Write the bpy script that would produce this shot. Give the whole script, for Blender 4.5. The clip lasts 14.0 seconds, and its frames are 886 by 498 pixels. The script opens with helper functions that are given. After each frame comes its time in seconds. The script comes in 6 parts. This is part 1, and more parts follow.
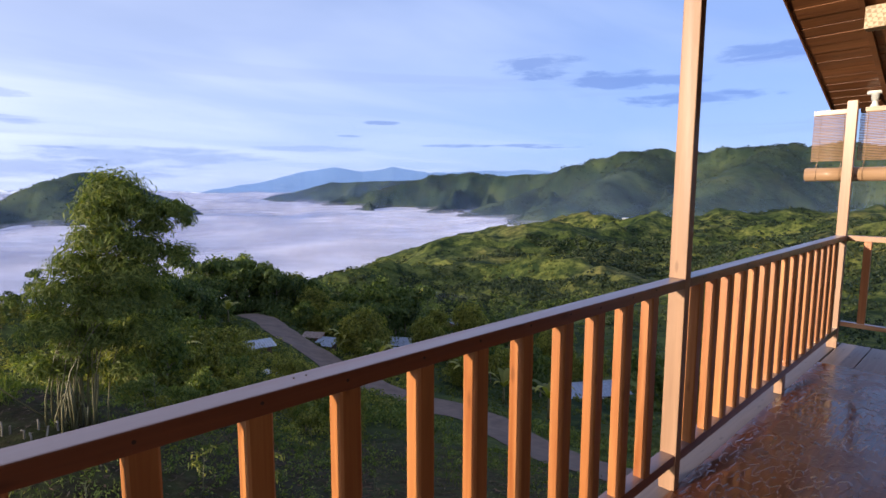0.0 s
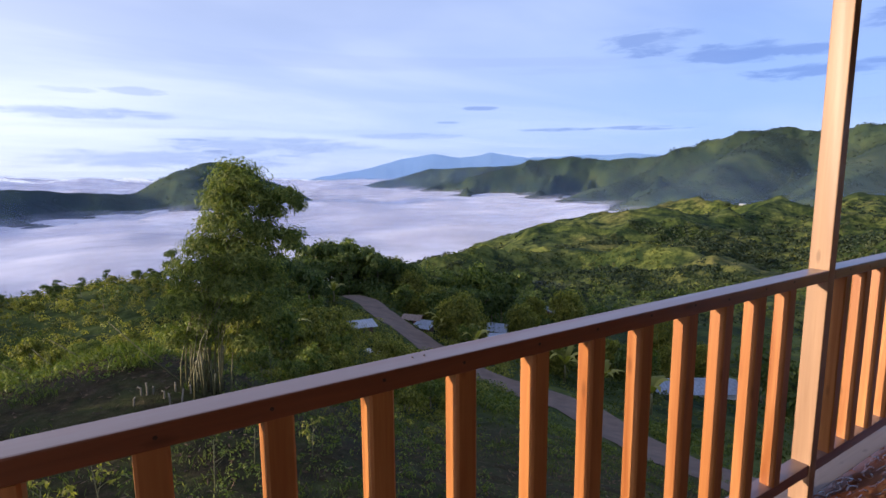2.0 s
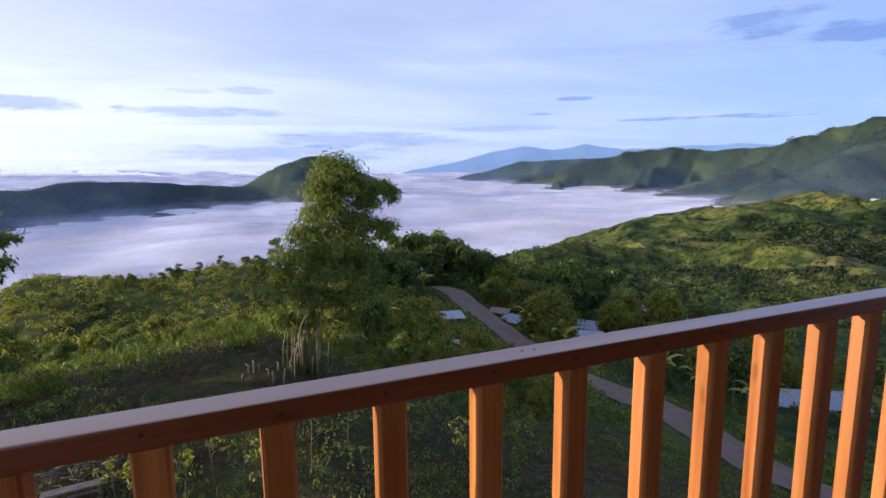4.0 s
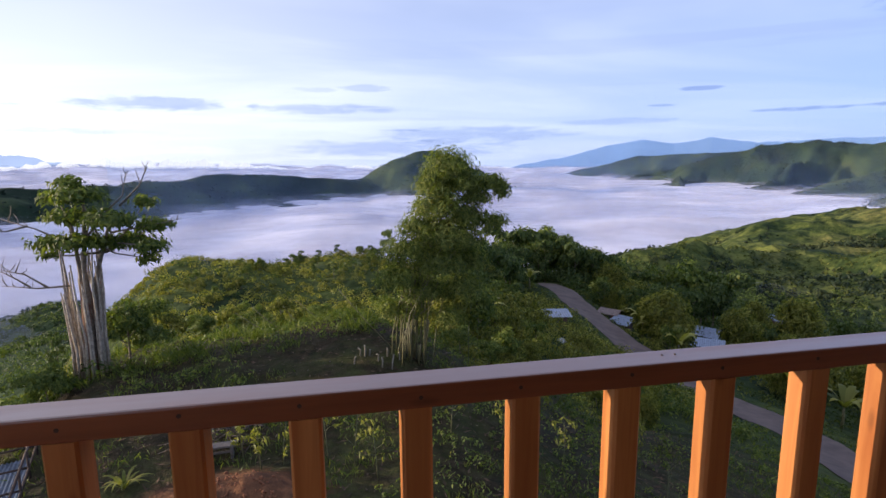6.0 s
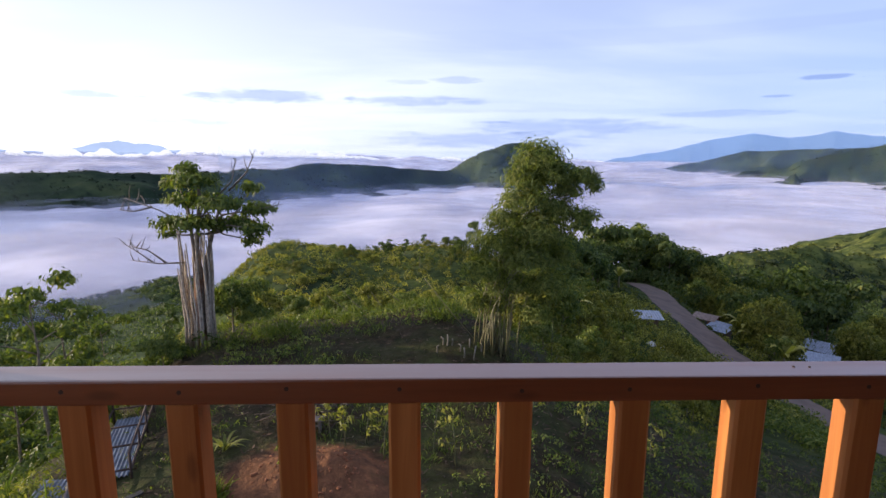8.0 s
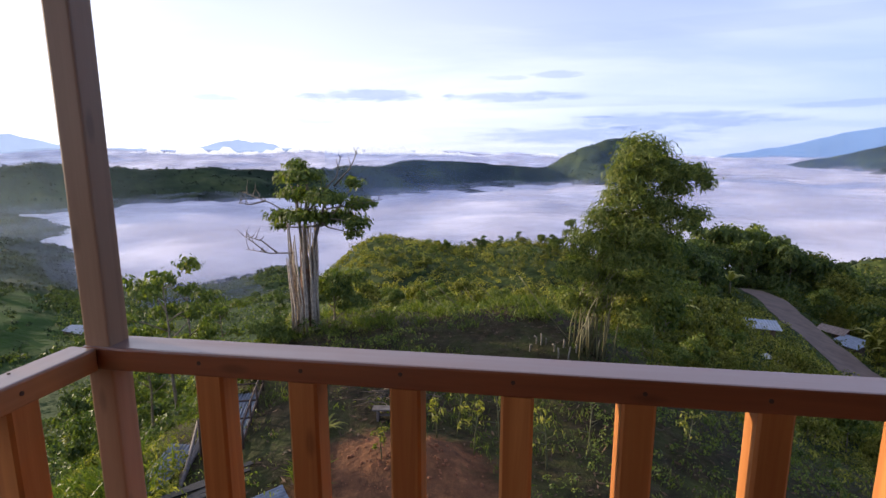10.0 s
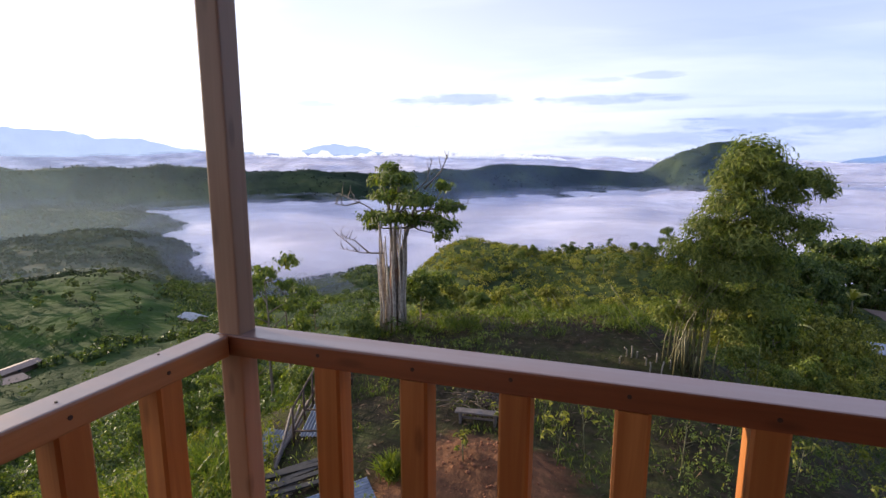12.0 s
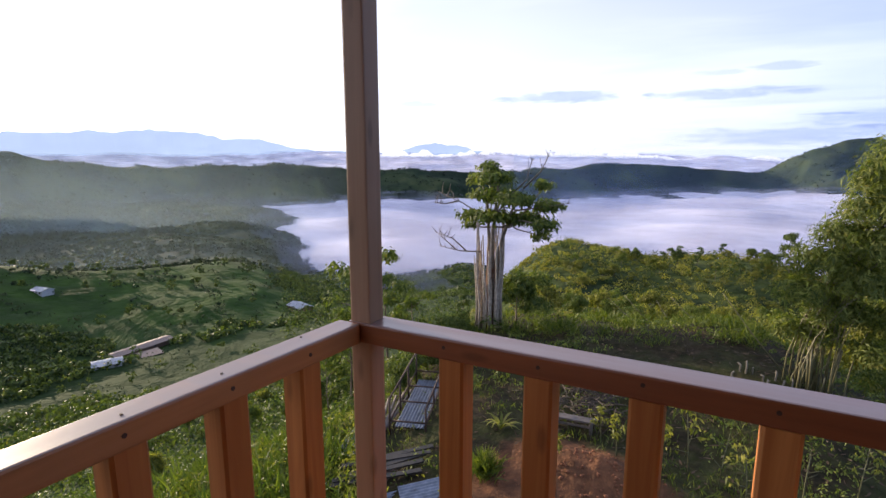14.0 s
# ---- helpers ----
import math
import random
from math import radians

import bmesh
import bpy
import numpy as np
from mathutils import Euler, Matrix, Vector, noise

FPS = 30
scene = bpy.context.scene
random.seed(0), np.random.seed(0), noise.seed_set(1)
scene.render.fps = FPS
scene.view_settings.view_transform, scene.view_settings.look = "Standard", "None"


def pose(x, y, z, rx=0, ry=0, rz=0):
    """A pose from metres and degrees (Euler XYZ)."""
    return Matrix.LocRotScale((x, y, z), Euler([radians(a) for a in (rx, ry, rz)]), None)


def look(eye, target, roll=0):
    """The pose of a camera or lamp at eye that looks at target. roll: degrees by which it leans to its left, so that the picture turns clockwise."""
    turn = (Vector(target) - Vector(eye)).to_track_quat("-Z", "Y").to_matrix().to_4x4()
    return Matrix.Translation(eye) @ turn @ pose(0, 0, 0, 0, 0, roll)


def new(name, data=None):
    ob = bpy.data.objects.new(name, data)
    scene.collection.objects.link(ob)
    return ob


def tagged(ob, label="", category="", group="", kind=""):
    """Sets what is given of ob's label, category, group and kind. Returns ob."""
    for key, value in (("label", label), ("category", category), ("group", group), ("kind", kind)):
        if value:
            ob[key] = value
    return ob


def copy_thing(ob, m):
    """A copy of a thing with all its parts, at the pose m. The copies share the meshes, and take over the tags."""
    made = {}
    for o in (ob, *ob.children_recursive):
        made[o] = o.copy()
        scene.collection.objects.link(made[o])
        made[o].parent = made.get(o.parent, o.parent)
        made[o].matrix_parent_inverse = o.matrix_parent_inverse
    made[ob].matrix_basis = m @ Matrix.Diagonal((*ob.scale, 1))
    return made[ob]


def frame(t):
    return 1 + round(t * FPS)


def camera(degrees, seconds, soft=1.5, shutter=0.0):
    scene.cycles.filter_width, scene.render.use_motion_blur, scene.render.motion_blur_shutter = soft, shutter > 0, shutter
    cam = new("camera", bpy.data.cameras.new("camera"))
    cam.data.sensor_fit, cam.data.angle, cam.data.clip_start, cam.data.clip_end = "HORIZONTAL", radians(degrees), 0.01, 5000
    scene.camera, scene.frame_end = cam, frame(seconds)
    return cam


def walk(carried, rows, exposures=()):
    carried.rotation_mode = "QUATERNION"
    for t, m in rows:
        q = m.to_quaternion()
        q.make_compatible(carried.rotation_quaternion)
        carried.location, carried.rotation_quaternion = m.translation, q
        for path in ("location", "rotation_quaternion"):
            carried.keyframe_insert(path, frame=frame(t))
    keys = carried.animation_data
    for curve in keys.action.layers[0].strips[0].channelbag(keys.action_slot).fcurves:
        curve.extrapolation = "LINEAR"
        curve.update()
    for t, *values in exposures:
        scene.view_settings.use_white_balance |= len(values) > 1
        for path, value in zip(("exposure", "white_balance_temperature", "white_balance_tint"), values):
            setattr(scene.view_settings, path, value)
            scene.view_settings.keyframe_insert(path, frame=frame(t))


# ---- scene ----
cam = camera(79.9, 14.0)

EXPOSURES = ((0.0, 0.50, 6100, 11), (7.0, 0.56, 6300, 11), (14.0, 0.70, 6450, 11))
PATH = [
    (0, (1.854, -0.869, 1.268), (3.209, 0.584, 1.037), 0.2),
    (0.5, (1.85, -0.857, 1.265), (3.144, 0.649, 1.025), -0.1),
    (1, (1.845, -0.846, 1.263), (3.068, 0.715, 1.004), -0.1),
    (1.5, (1.837, -0.839, 1.263), (2.98, 0.781, 0.996), -0.4),
    (2, (1.831, -0.83, 1.26), (2.894, 0.841, 0.977), -0.4),
    (4.5, (1.789, -0.791, 1.253), (2.463, 1.067, 0.943), -0.6),
    (5, (1.775, -0.789, 1.253), (2.346, 1.102, 0.936), -0.5),
    (5.5, (1.76, -0.787, 1.254), (2.229, 1.13, 0.93), -0.5),
    (6, (1.748, -0.783, 1.253), (2.128, 1.154, 0.93), -0.5),
    (6.5, (1.739, -0.779, 1.252), (2.038, 1.173, 0.932), -0.4),
    (7, (1.731, -0.772, 1.249), (1.951, 1.189, 0.921), -0.1),
    (7.5, (1.724, -0.764, 1.246), (1.866, 1.202, 0.91), 0.1),
    (8, (1.719, -0.754, 1.24), (1.779, 1.214, 0.889), 0.3),
    (10.5, (1.674, -0.738, 1.224), (1.304, 1.193, 0.859), 0.0),
    (11, (1.664, -0.741, 1.223), (1.222, 1.175, 0.858), 0.1),
    (11.5, (1.652, -0.743, 1.225), (1.127, 1.152, 0.862), -0.1),
    (12, (1.642, -0.749, 1.227), (1.033, 1.124, 0.876), 0.1),
    (12.5, (1.631, -0.754, 1.227), (0.938, 1.089, 0.878), 0.1),
    (13, (1.617, -0.762, 1.226), (0.836, 1.045, 0.869), 0.3),
    (13.5, (1.606, -0.77, 1.226), (0.739, 0.997, 0.869), 0.4),
    (14, (1.597, -0.78, 1.226), (0.657, 0.949, 0.871), 0.0),
]
walk(cam, [(t, look(eye, target, roll)) for t, eye, target, roll in PATH], EXPOSURES)

# ---- world, sun ----
SUN_AZ, SUN_EL = radians(77), radians(8.5)      # bearing to the left of +y, height
SUN_DIR = Vector((-math.sin(SUN_AZ) * math.cos(SUN_EL), math.cos(SUN_AZ) * math.cos(SUN_EL), math.sin(SUN_EL)))


def nd(nt, kind, **values):
    """A node with its settings and unlinked inputs."""
    n = nt.nodes.new(kind)
    for key, value in values.items():
        if key.startswith("i_"):
            n.inputs[key[2:].replace("_", " ")].default_value = value
        elif key[0] == "n" and key[1:].isdigit():
            n.inputs[int(key[1:])].default_value = value
        elif key == "operation":
            n.operation = value
    return n


def mth(nt, op, a, b=None, clamp=False):
    n = nt.nodes.new("ShaderNodeMath")
    n.operation, n.use_clamp = op, clamp
    for k, v in enumerate((a, b)):
        if v is None:
            continue
        if isinstance(v, (int, float)):
            n.inputs[k].default_value = v
        else:
            nt.links.new(v, n.inputs[k])
    return n.outputs[0]


def ramp(nt, fac, stops, interp="LINEAR"):
    n = nt.nodes.new("ShaderNodeValToRGB")
    n.color_ramp.interpolation = interp
    while len(n.color_ramp.elements) < len(stops):
        n.color_ramp.elements.new(0.5)
    for e, (p, c) in zip(n.color_ramp.elements, stops):
        e.position, e.color = p, (*c, 1) if len(c) == 3 else c
    nt.links.new(fac, n.inputs[0])
    return n.outputs[0]


def mixc(nt, fac, a, b, mode="MIX"):
    n = nt.nodes.new("ShaderNodeMix")
    n.data_type, n.blend_type = "RGBA", mode
    for k, v in ((0, fac), (6, a), (7, b)):
        if isinstance(v, (int, float)):
            n.inputs[k].default_value = v
        elif isinstance(v, tuple):
            n.inputs[k].default_value = (*v, 1)
        else:
            nt.links.new(v, n.inputs[k])
    return n.outputs[2]


CLOUDS = (
    (15.5, 5.5, 9.5, 0.85, 0.95), (2.0, 5.5, 9.0, 0.6, 0.75), (-53.0, 12.2, 5.0, 1.4, 0.75), (-3.2, 7.6, 3.2, 0.45, 0.6), (30.5, 5.1, 4.5, 0.35, 0.6), (2.0, 7.4, 3.0, 0.3, 0.4),
    (-48.0, 4.4, 10.0, 0.24, 0.95), (-54.0, 4.2, 4.0, 0.14, 0.8), (-36.5, 6.7, 2.0, 0.26, 0.9), (-33.2, 5.3, 1.6, 0.16, 0.7),
    (-61.5, 10.6, 8.5, 1.3, 0.85), (-67.5, 8.5, 8.0, 0.7, 0.9), (-74.0, 12.0, 6.0, 1.1, 0.8), (-28.0, 3.9, 8.0, 0.4, 0.45), (-15.0, 2.9, 13.0, 0.9, 0.65), (-6.0, 1.5, 17.0, 1.1, 0.7),
    (-7.0, 3.4, 2.4, 0.16, 0.7), (24.0, 3.0, 9.0, 0.35, 0.5), (40.0, 3.4, 5.0, 0.25, 0.4))


def make_world():
    w = bpy.data.worlds.new("morning_sky")
    scene.world = w
    w.use_nodes = True
    nt = w.node_tree
    nt.nodes.clear()
    L = nt.links
    sky = nd(nt, "ShaderNodeTexSky")
    sky.sky_type, sky.sun_disc, sky.sun_elevation, sky.sun_rotation = "NISHITA", False, SUN_EL, -SUN_AZ
    sky.altitude, sky.air_density, sky.dust_density, sky.ozone_density = 600.0, 1.0, 1.6, 2.0
    tc = nd(nt, "ShaderNodeTexCoord")
    sep = nd(nt, "ShaderNodeSeparateXYZ")
    L.new(tc.outputs["Generated"], sep.inputs[0])
    up = mth(nt, "MAXIMUM", sep.outputs[2], 0.0)
    # thin cloud layers: streaks on a high sheet
    den = mth(nt, "ADD", up, 0.07)
    com = nd(nt, "ShaderNodeCombineXYZ")
    L.new(mth(nt, "DIVIDE", sep.outputs[0], den), com.inputs[0])
    L.new(mth(nt, "DIVIDE", sep.outputs[1], den), com.inputs[1])
    mp = nd(nt, "ShaderNodeMapping")
    mp.inputs["Rotation"].default_value = (0, 0, radians(25))
    mp.inputs["Scale"].default_value = (0.55, 1.0, 1)
    L.new(com.outputs[0], mp.inputs[0])
    n1 = nd(nt, "ShaderNodeTexNoise", i_Scale=0.55, i_Detail=5.0, i_Roughness=0.5, i_Distortion=0.4)
    L.new(mp.outputs[0], n1.inputs["Vector"])
    veil = ramp(nt, n1.outputs[0], ((0.40, (0, 0, 0)), (0.68, (1, 1, 1))), "EASE")
    # flat dark bars low over the horizon
    mp2 = nd(nt, "ShaderNodeMapping")
    mp2.inputs["Location"].default_value = (1.3, 0.4, 0.2)
    mp2.inputs["Scale"].default_value = (1.7, 1.7, 32)
    L.new(tc.outputs["Generated"], mp2.inputs[0])
    n2 = nd(nt, "ShaderNodeTexNoise", i_Scale=1.0, i_Detail=5.0, i_Roughness=0.5, i_Distortion=0.25)
    L.new(mp2.outputs[0], n2.inputs["Vector"])
    bars = ramp(nt, n2.outputs[0], ((0.54, (0, 0, 0)), (0.70, (0.6, 0.6, 0.6))), "EASE")
    low = ramp(nt, up, ((0.015, (0, 0, 0)), (0.045, (1, 1, 1)), (0.13, (0.8, 0.8, 0.8)), (0.26, (0.1, 0.1, 0.1))))
    # milky light low in the sky, strongest towards the sun
    toward = nd(nt, "ShaderNodeVectorMath", operation="DOT_PRODUCT")
    L.new(tc.outputs["Generated"], toward.inputs[0])
    toward.inputs[1].default_value = SUN_DIR
    glow = ramp(nt, mth(nt, "MULTIPLY_ADD", toward.outputs["Value"], 0.5), ((0.15, (0, 0, 0)), (0.55, (0.38, 0.38, 0.38)), (0.8, (0.9, 0.9, 0.9)), (1.0, (1, 1, 1))))
    base = mixc(nt, 1.0, sky.outputs[0], (0.62, 0.88, 1.50), "MULTIPLY")
    milk = mixc(nt, mth(nt, "MULTIPLY", glow, 1.0), (5.2, 6.9, 11.4), (14.0, 13.9, 15.4))
    c = mixc(nt, ramp(nt, up, ((0.0, (0.75, 0.75, 0.75)), (0.25, (0.5, 0.5, 0.5)), (0.6, (0.48, 0.48, 0.48)))), base, milk)
    c = mixc(nt, mth(nt, "MULTIPLY", veil, 0.30), c, mixc(nt, glow, (7.2, 8.2, 11.0), (16, 15.5, 16.5)))
    c = mixc(nt, mth(nt, "MULTIPLY", mth(nt, "MULTIPLY", bars, low), mth(nt, "SUBTRACT", 1.0, mth(nt, "MULTIPLY", glow, 1.15), True)), c, (3.2, 4.2, 8.0))
    # single flat clouds: bearing, height, half width and half thickness in degrees, depth of tone
    side_ = mth(nt, "MULTIPLY", mth(nt, "ARCTAN2", mth(nt, "MULTIPLY", sep.outputs[0], -1.0), sep.outputs[1]), 57.2958)
    high = mth(nt, "MULTIPLY", mth(nt, "ARCSINE", sep.outputs[2]), 57.2958)
    mp3 = nd(nt, "ShaderNodeMapping")
    mp3.inputs["Scale"].default_value = (14, 14, 75)
    L.new(tc.outputs["Generated"], mp3.inputs[0])
    n3 = nd(nt, "ShaderNodeTexNoise", i_Scale=1.0, i_Detail=6.0, i_Roughness=0.6, i_Distortion=0.4)
    L.new(mp3.outputs[0], n3.inputs["Vector"])
    for caz, cel, waz, wel, tone in CLOUDS:
        u = mth(nt, "DIVIDE", mth(nt, "SUBTRACT", side_, caz), waz)
        v = mth(nt, "DIVIDE", mth(nt, "SUBTRACT", high, cel), wel)
        d2 = mth(nt, "ADD", mth(nt, "MULTIPLY", u, u), mth(nt, "MULTIPLY", v, v))
        body = mth(nt, "SUBTRACT", mth(nt, "SUBTRACT", mth(nt, "MULTIPLY", n3.outputs[0], 3.3), 0.62), d2)
        f = ramp(nt, body, ((0.15, (0, 0, 0)), (1.3, (tone,) * 3)), "EASE")
        c = mixc(nt, f, c, mixc(nt, 1.0, c, (0.60, 0.66, 0.80), "MULTIPLY"))
    bg = nd(nt, "ShaderNodeBackground", i_Strength=0.077)
    L.new(c, bg.inputs[0])
    out = nd(nt, "ShaderNodeOutputWorld")
    L.new(bg.outputs[0], out.inputs[0])


make_world()
sun = new("sun", bpy.data.lights.new("sun", "SUN"))
sun.data.energy, sun.data.angle, sun.data.color = 5.0, radians(0.6), (1.0, 0.81, 0.57)
sun.matrix_world = look(SUN_DIR * 50, (0, 0, 0))
tagged(sun, "low warm morning sun", "sun", kind="structure")

# ---- materials ----
def material(name, rough=0.7, spec=0.3):
    m = bpy.data.materials.new(name)
    m.use_nodes = True
    nt = m.node_tree
    b = nt.nodes["Principled BSDF"]
    b.inputs["Roughness"].default_value = rough
    b.inputs["Specular IOR Level"].default_value = spec
    return m, nt, b


def coords(nt, kind="Object", scale=(1, 1, 1)):
    tc = nd(nt, "ShaderNodeTexCoord")
    mp = nd(nt, "ShaderNodeMapping")
    mp.inputs["Scale"].default_value = scale
    nt.links.new(tc.outputs[kind], mp.inputs[0])
    return mp.outputs[0]


def position(nt, scale=(1, 1, 1)):
    g = nd(nt, "ShaderNodeNewGeometry")
    mp = nd(nt, "ShaderNodeMapping")
    mp.inputs["Scale"].default_value = scale
    nt.links.new(g.outputs["Position"], mp.inputs[0])
    return mp.outputs[0]


def tex(nt, vec, scale, detail=4.0, rough=0.55, distort=0.0):
    n = nd(nt, "ShaderNodeTexNoise", i_Scale=scale, i_Detail=detail, i_Roughness=rough, i_Distortion=distort)
    nt.links.new(vec, n.inputs["Vector"])
    return n.outputs[0]


def bump(nt, b, height, strength=0.2, dist=0.01):
    n = nd(nt, "ShaderNodeBump", i_Strength=strength, i_Distance=dist)
    nt.links.new(height, n.inputs["Height"])
    nt.links.new(n.outputs[0], b.inputs["Normal"])


def wood(name, dark, light, axis=0, rough=0.42, spec=0.45, knots=True, worn=False):
    """Varnished timber with the grain along one axis of the object."""
    m, nt, b = material(name, rough, spec)
    sc = [38.0, 38.0, 38.0]
    sc[axis] = 1.6
    info = nd(nt, "ShaderNodeObjectInfo")
    tc = nd(nt, "ShaderNodeTexCoord")
    off = nd(nt, "ShaderNodeVectorMath", operation="MULTIPLY_ADD")
    off.inputs[1].default_value = (1, 1, 1)
    nt.links.new(tc.outputs["Object"], off.inputs[0])
    com = nd(nt, "ShaderNodeCombineXYZ")
    for k in range(3):
        nt.links.new(mth(nt, "MULTIPLY", info.outputs["Random"], 7.0 + 3 * k), com.inputs[k])
    nt.links.new(com.outputs[0], off.inputs[2])
    mp = nd(nt, "ShaderNodeMapping")
    mp.inputs["Scale"].default_value = sc
    nt.links.new(off.outputs[0], mp.inputs[0])
    fine = tex(nt, mp.outputs[0], 1.0, 5.0, 0.6, 1.2)
    mp2 = nd(nt, "ShaderNodeMapping")
    mp2.inputs["Scale"].default_value = [v * 0.22 for v in sc]
    nt.links.new(off.outputs[0], mp2.inputs[0])
    broad = tex(nt, mp2.outputs[0], 1.0, 3.0, 0.5, 2.0)
    f = mth(nt, "ADD", mth(nt, "MULTIPLY", fine, 0.45), mth(nt, "MULTIPLY", broad, 0.55))
    c = ramp(nt, f, ((0.30, dark), (0.52, tuple(0.5 * (p + q) for p, q in zip(dark, light))), (0.70, light)))
    c = mixc(nt, mth(nt, "MULTIPLY", info.outputs["Random"], 0.30), c, tuple(v * 0.62 for v in dark))
    if knots:
        v = nd(nt, "ShaderNodeTexVoronoi", i_Scale=1.0)
        mp3 = nd(nt, "ShaderNodeMapping")
        s3 = [16.0, 16.0, 16.0]
        s3[axis] = 5.0
        mp3.inputs["Scale"].default_value = s3
        nt.links.new(off.outputs[0], mp3.inputs[0])
        nt.links.new(mp3.outputs[0], v.inputs["Vector"])
        k = ramp(nt, v.outputs["Distance"], ((0.07, (1, 1, 1)), (0.16, (0, 0, 0))))
        c = mixc(nt, mth(nt, "MULTIPLY", k, 0.42), c, tuple(x * 0.22 for x in dark))
    if worn:    # upper faces are paler: some wear, plus sky sheen put into the colour
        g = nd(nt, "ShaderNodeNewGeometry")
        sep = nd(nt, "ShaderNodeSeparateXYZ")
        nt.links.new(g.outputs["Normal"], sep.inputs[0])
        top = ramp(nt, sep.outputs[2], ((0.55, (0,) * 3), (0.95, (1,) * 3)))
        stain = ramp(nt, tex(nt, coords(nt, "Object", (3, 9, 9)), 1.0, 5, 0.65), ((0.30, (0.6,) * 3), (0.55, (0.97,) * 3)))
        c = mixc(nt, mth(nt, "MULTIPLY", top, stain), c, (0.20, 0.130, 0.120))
    nt.links.new(c, b.inputs["Base Color"])
    bump(nt, b, f, 0.25, 0.003)
    r = ramp(nt, broad, ((0.3, (rough - 0.08,) * 3), (0.7, (rough + 0.14,) * 3)))
    nt.links.new(r, b.inputs["Roughness"])
    b.inputs["Coat Weight"].default_value, b.inputs["Coat Roughness"].default_value = 0.6 if worn else 0.15, 0.22
    return m


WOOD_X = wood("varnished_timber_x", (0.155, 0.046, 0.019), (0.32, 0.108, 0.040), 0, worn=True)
# lighter than WOOD_X: open sky light on the end rail is put into its colour
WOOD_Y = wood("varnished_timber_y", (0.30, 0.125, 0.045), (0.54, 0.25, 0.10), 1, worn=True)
WOOD_Z = wood("varnished_timber_z", (0.28, 0.078, 0.019), (0.62, 0.270, 0.080), 2)
POST = wood("planed_post_timber", (0.29, 0.155, 0.085), (0.48, 0.285, 0.170), 2, 0.5)
BOARD = wood("ceiling_board_timber", (0.11, 0.035, 0.012), (0.34, 0.14, 0.05), 1, 0.5)
DECK_GREY = wood("weathered_deck_timber", (0.16, 0.12, 0.11), (0.30, 0.24, 0.22), 0, 0.6)


def deck_material():
    """Glossy varnished boards with rain water standing on them."""
    m, nt, b = material("wet_varnished_deck", 0.2, 0.5)
    p = coords(nt, "Object", (1.2, 22, 22))
    g = tex(nt, p, 1.0, 5, 0.6, 1.0)
    c = ramp(nt, g, ((0.3, (0.075, 0.024, 0.012)), (0.7, (0.19, 0.066, 0.028))))
    nt.links.new(c, b.inputs["Base Color"])
    p2 = coords(nt, "Object", (1, 1, 1))
    wet = ramp(nt, tex(nt, p2, 2.2, 4, 0.55), ((0.42, (0.10,) * 3), (0.6, (0.34,) * 3)))
    nt.links.new(wet, b.inputs["Roughness"])
    p3 = coords(nt, "Object", (14, 34, 1))
    drops = ramp(nt, tex(nt, p3, 1.0, 2, 0.4, 0.6), ((0.50, (0,) * 3), (0.60, (1,) * 3)))
    at_ = nd(nt, "ShaderNodeSeparateXYZ")
    nt.links.new(p2, at_.inputs[0])
    edge = ramp(nt, mth(nt, "ADD", mth(nt, "MULTIPLY", at_.outputs[1], 1.0), 1.0), ((0.35, (0.12,) * 3), (0.62, (1,) * 3)))
    bump(nt, b, mth(nt, "ADD", mth(nt, "MULTIPLY", drops, edge), mth(nt, "MULTIPLY", g, 0.25)), 0.5, 0.004)
    return m


DECK = deck_material()


def plain(name, color, rough=0.6, metal=0.0, vary=0.25, scale=6.0):
    m, nt, b = material(name, rough, 0.4)
    b.inputs["Metallic"].default_value = metal
    n = tex(nt, coords(nt), scale, 5, 0.6)
    c = ramp(nt, n, ((0.3, tuple(v * (1 - vary) for v in color)), (0.7, tuple(min(1, v * (1 + vary)) for v in color))))
    nt.links.new(c, b.inputs["Base Color"])
    bump(nt, b, n, 0.15, 0.01)
    return m


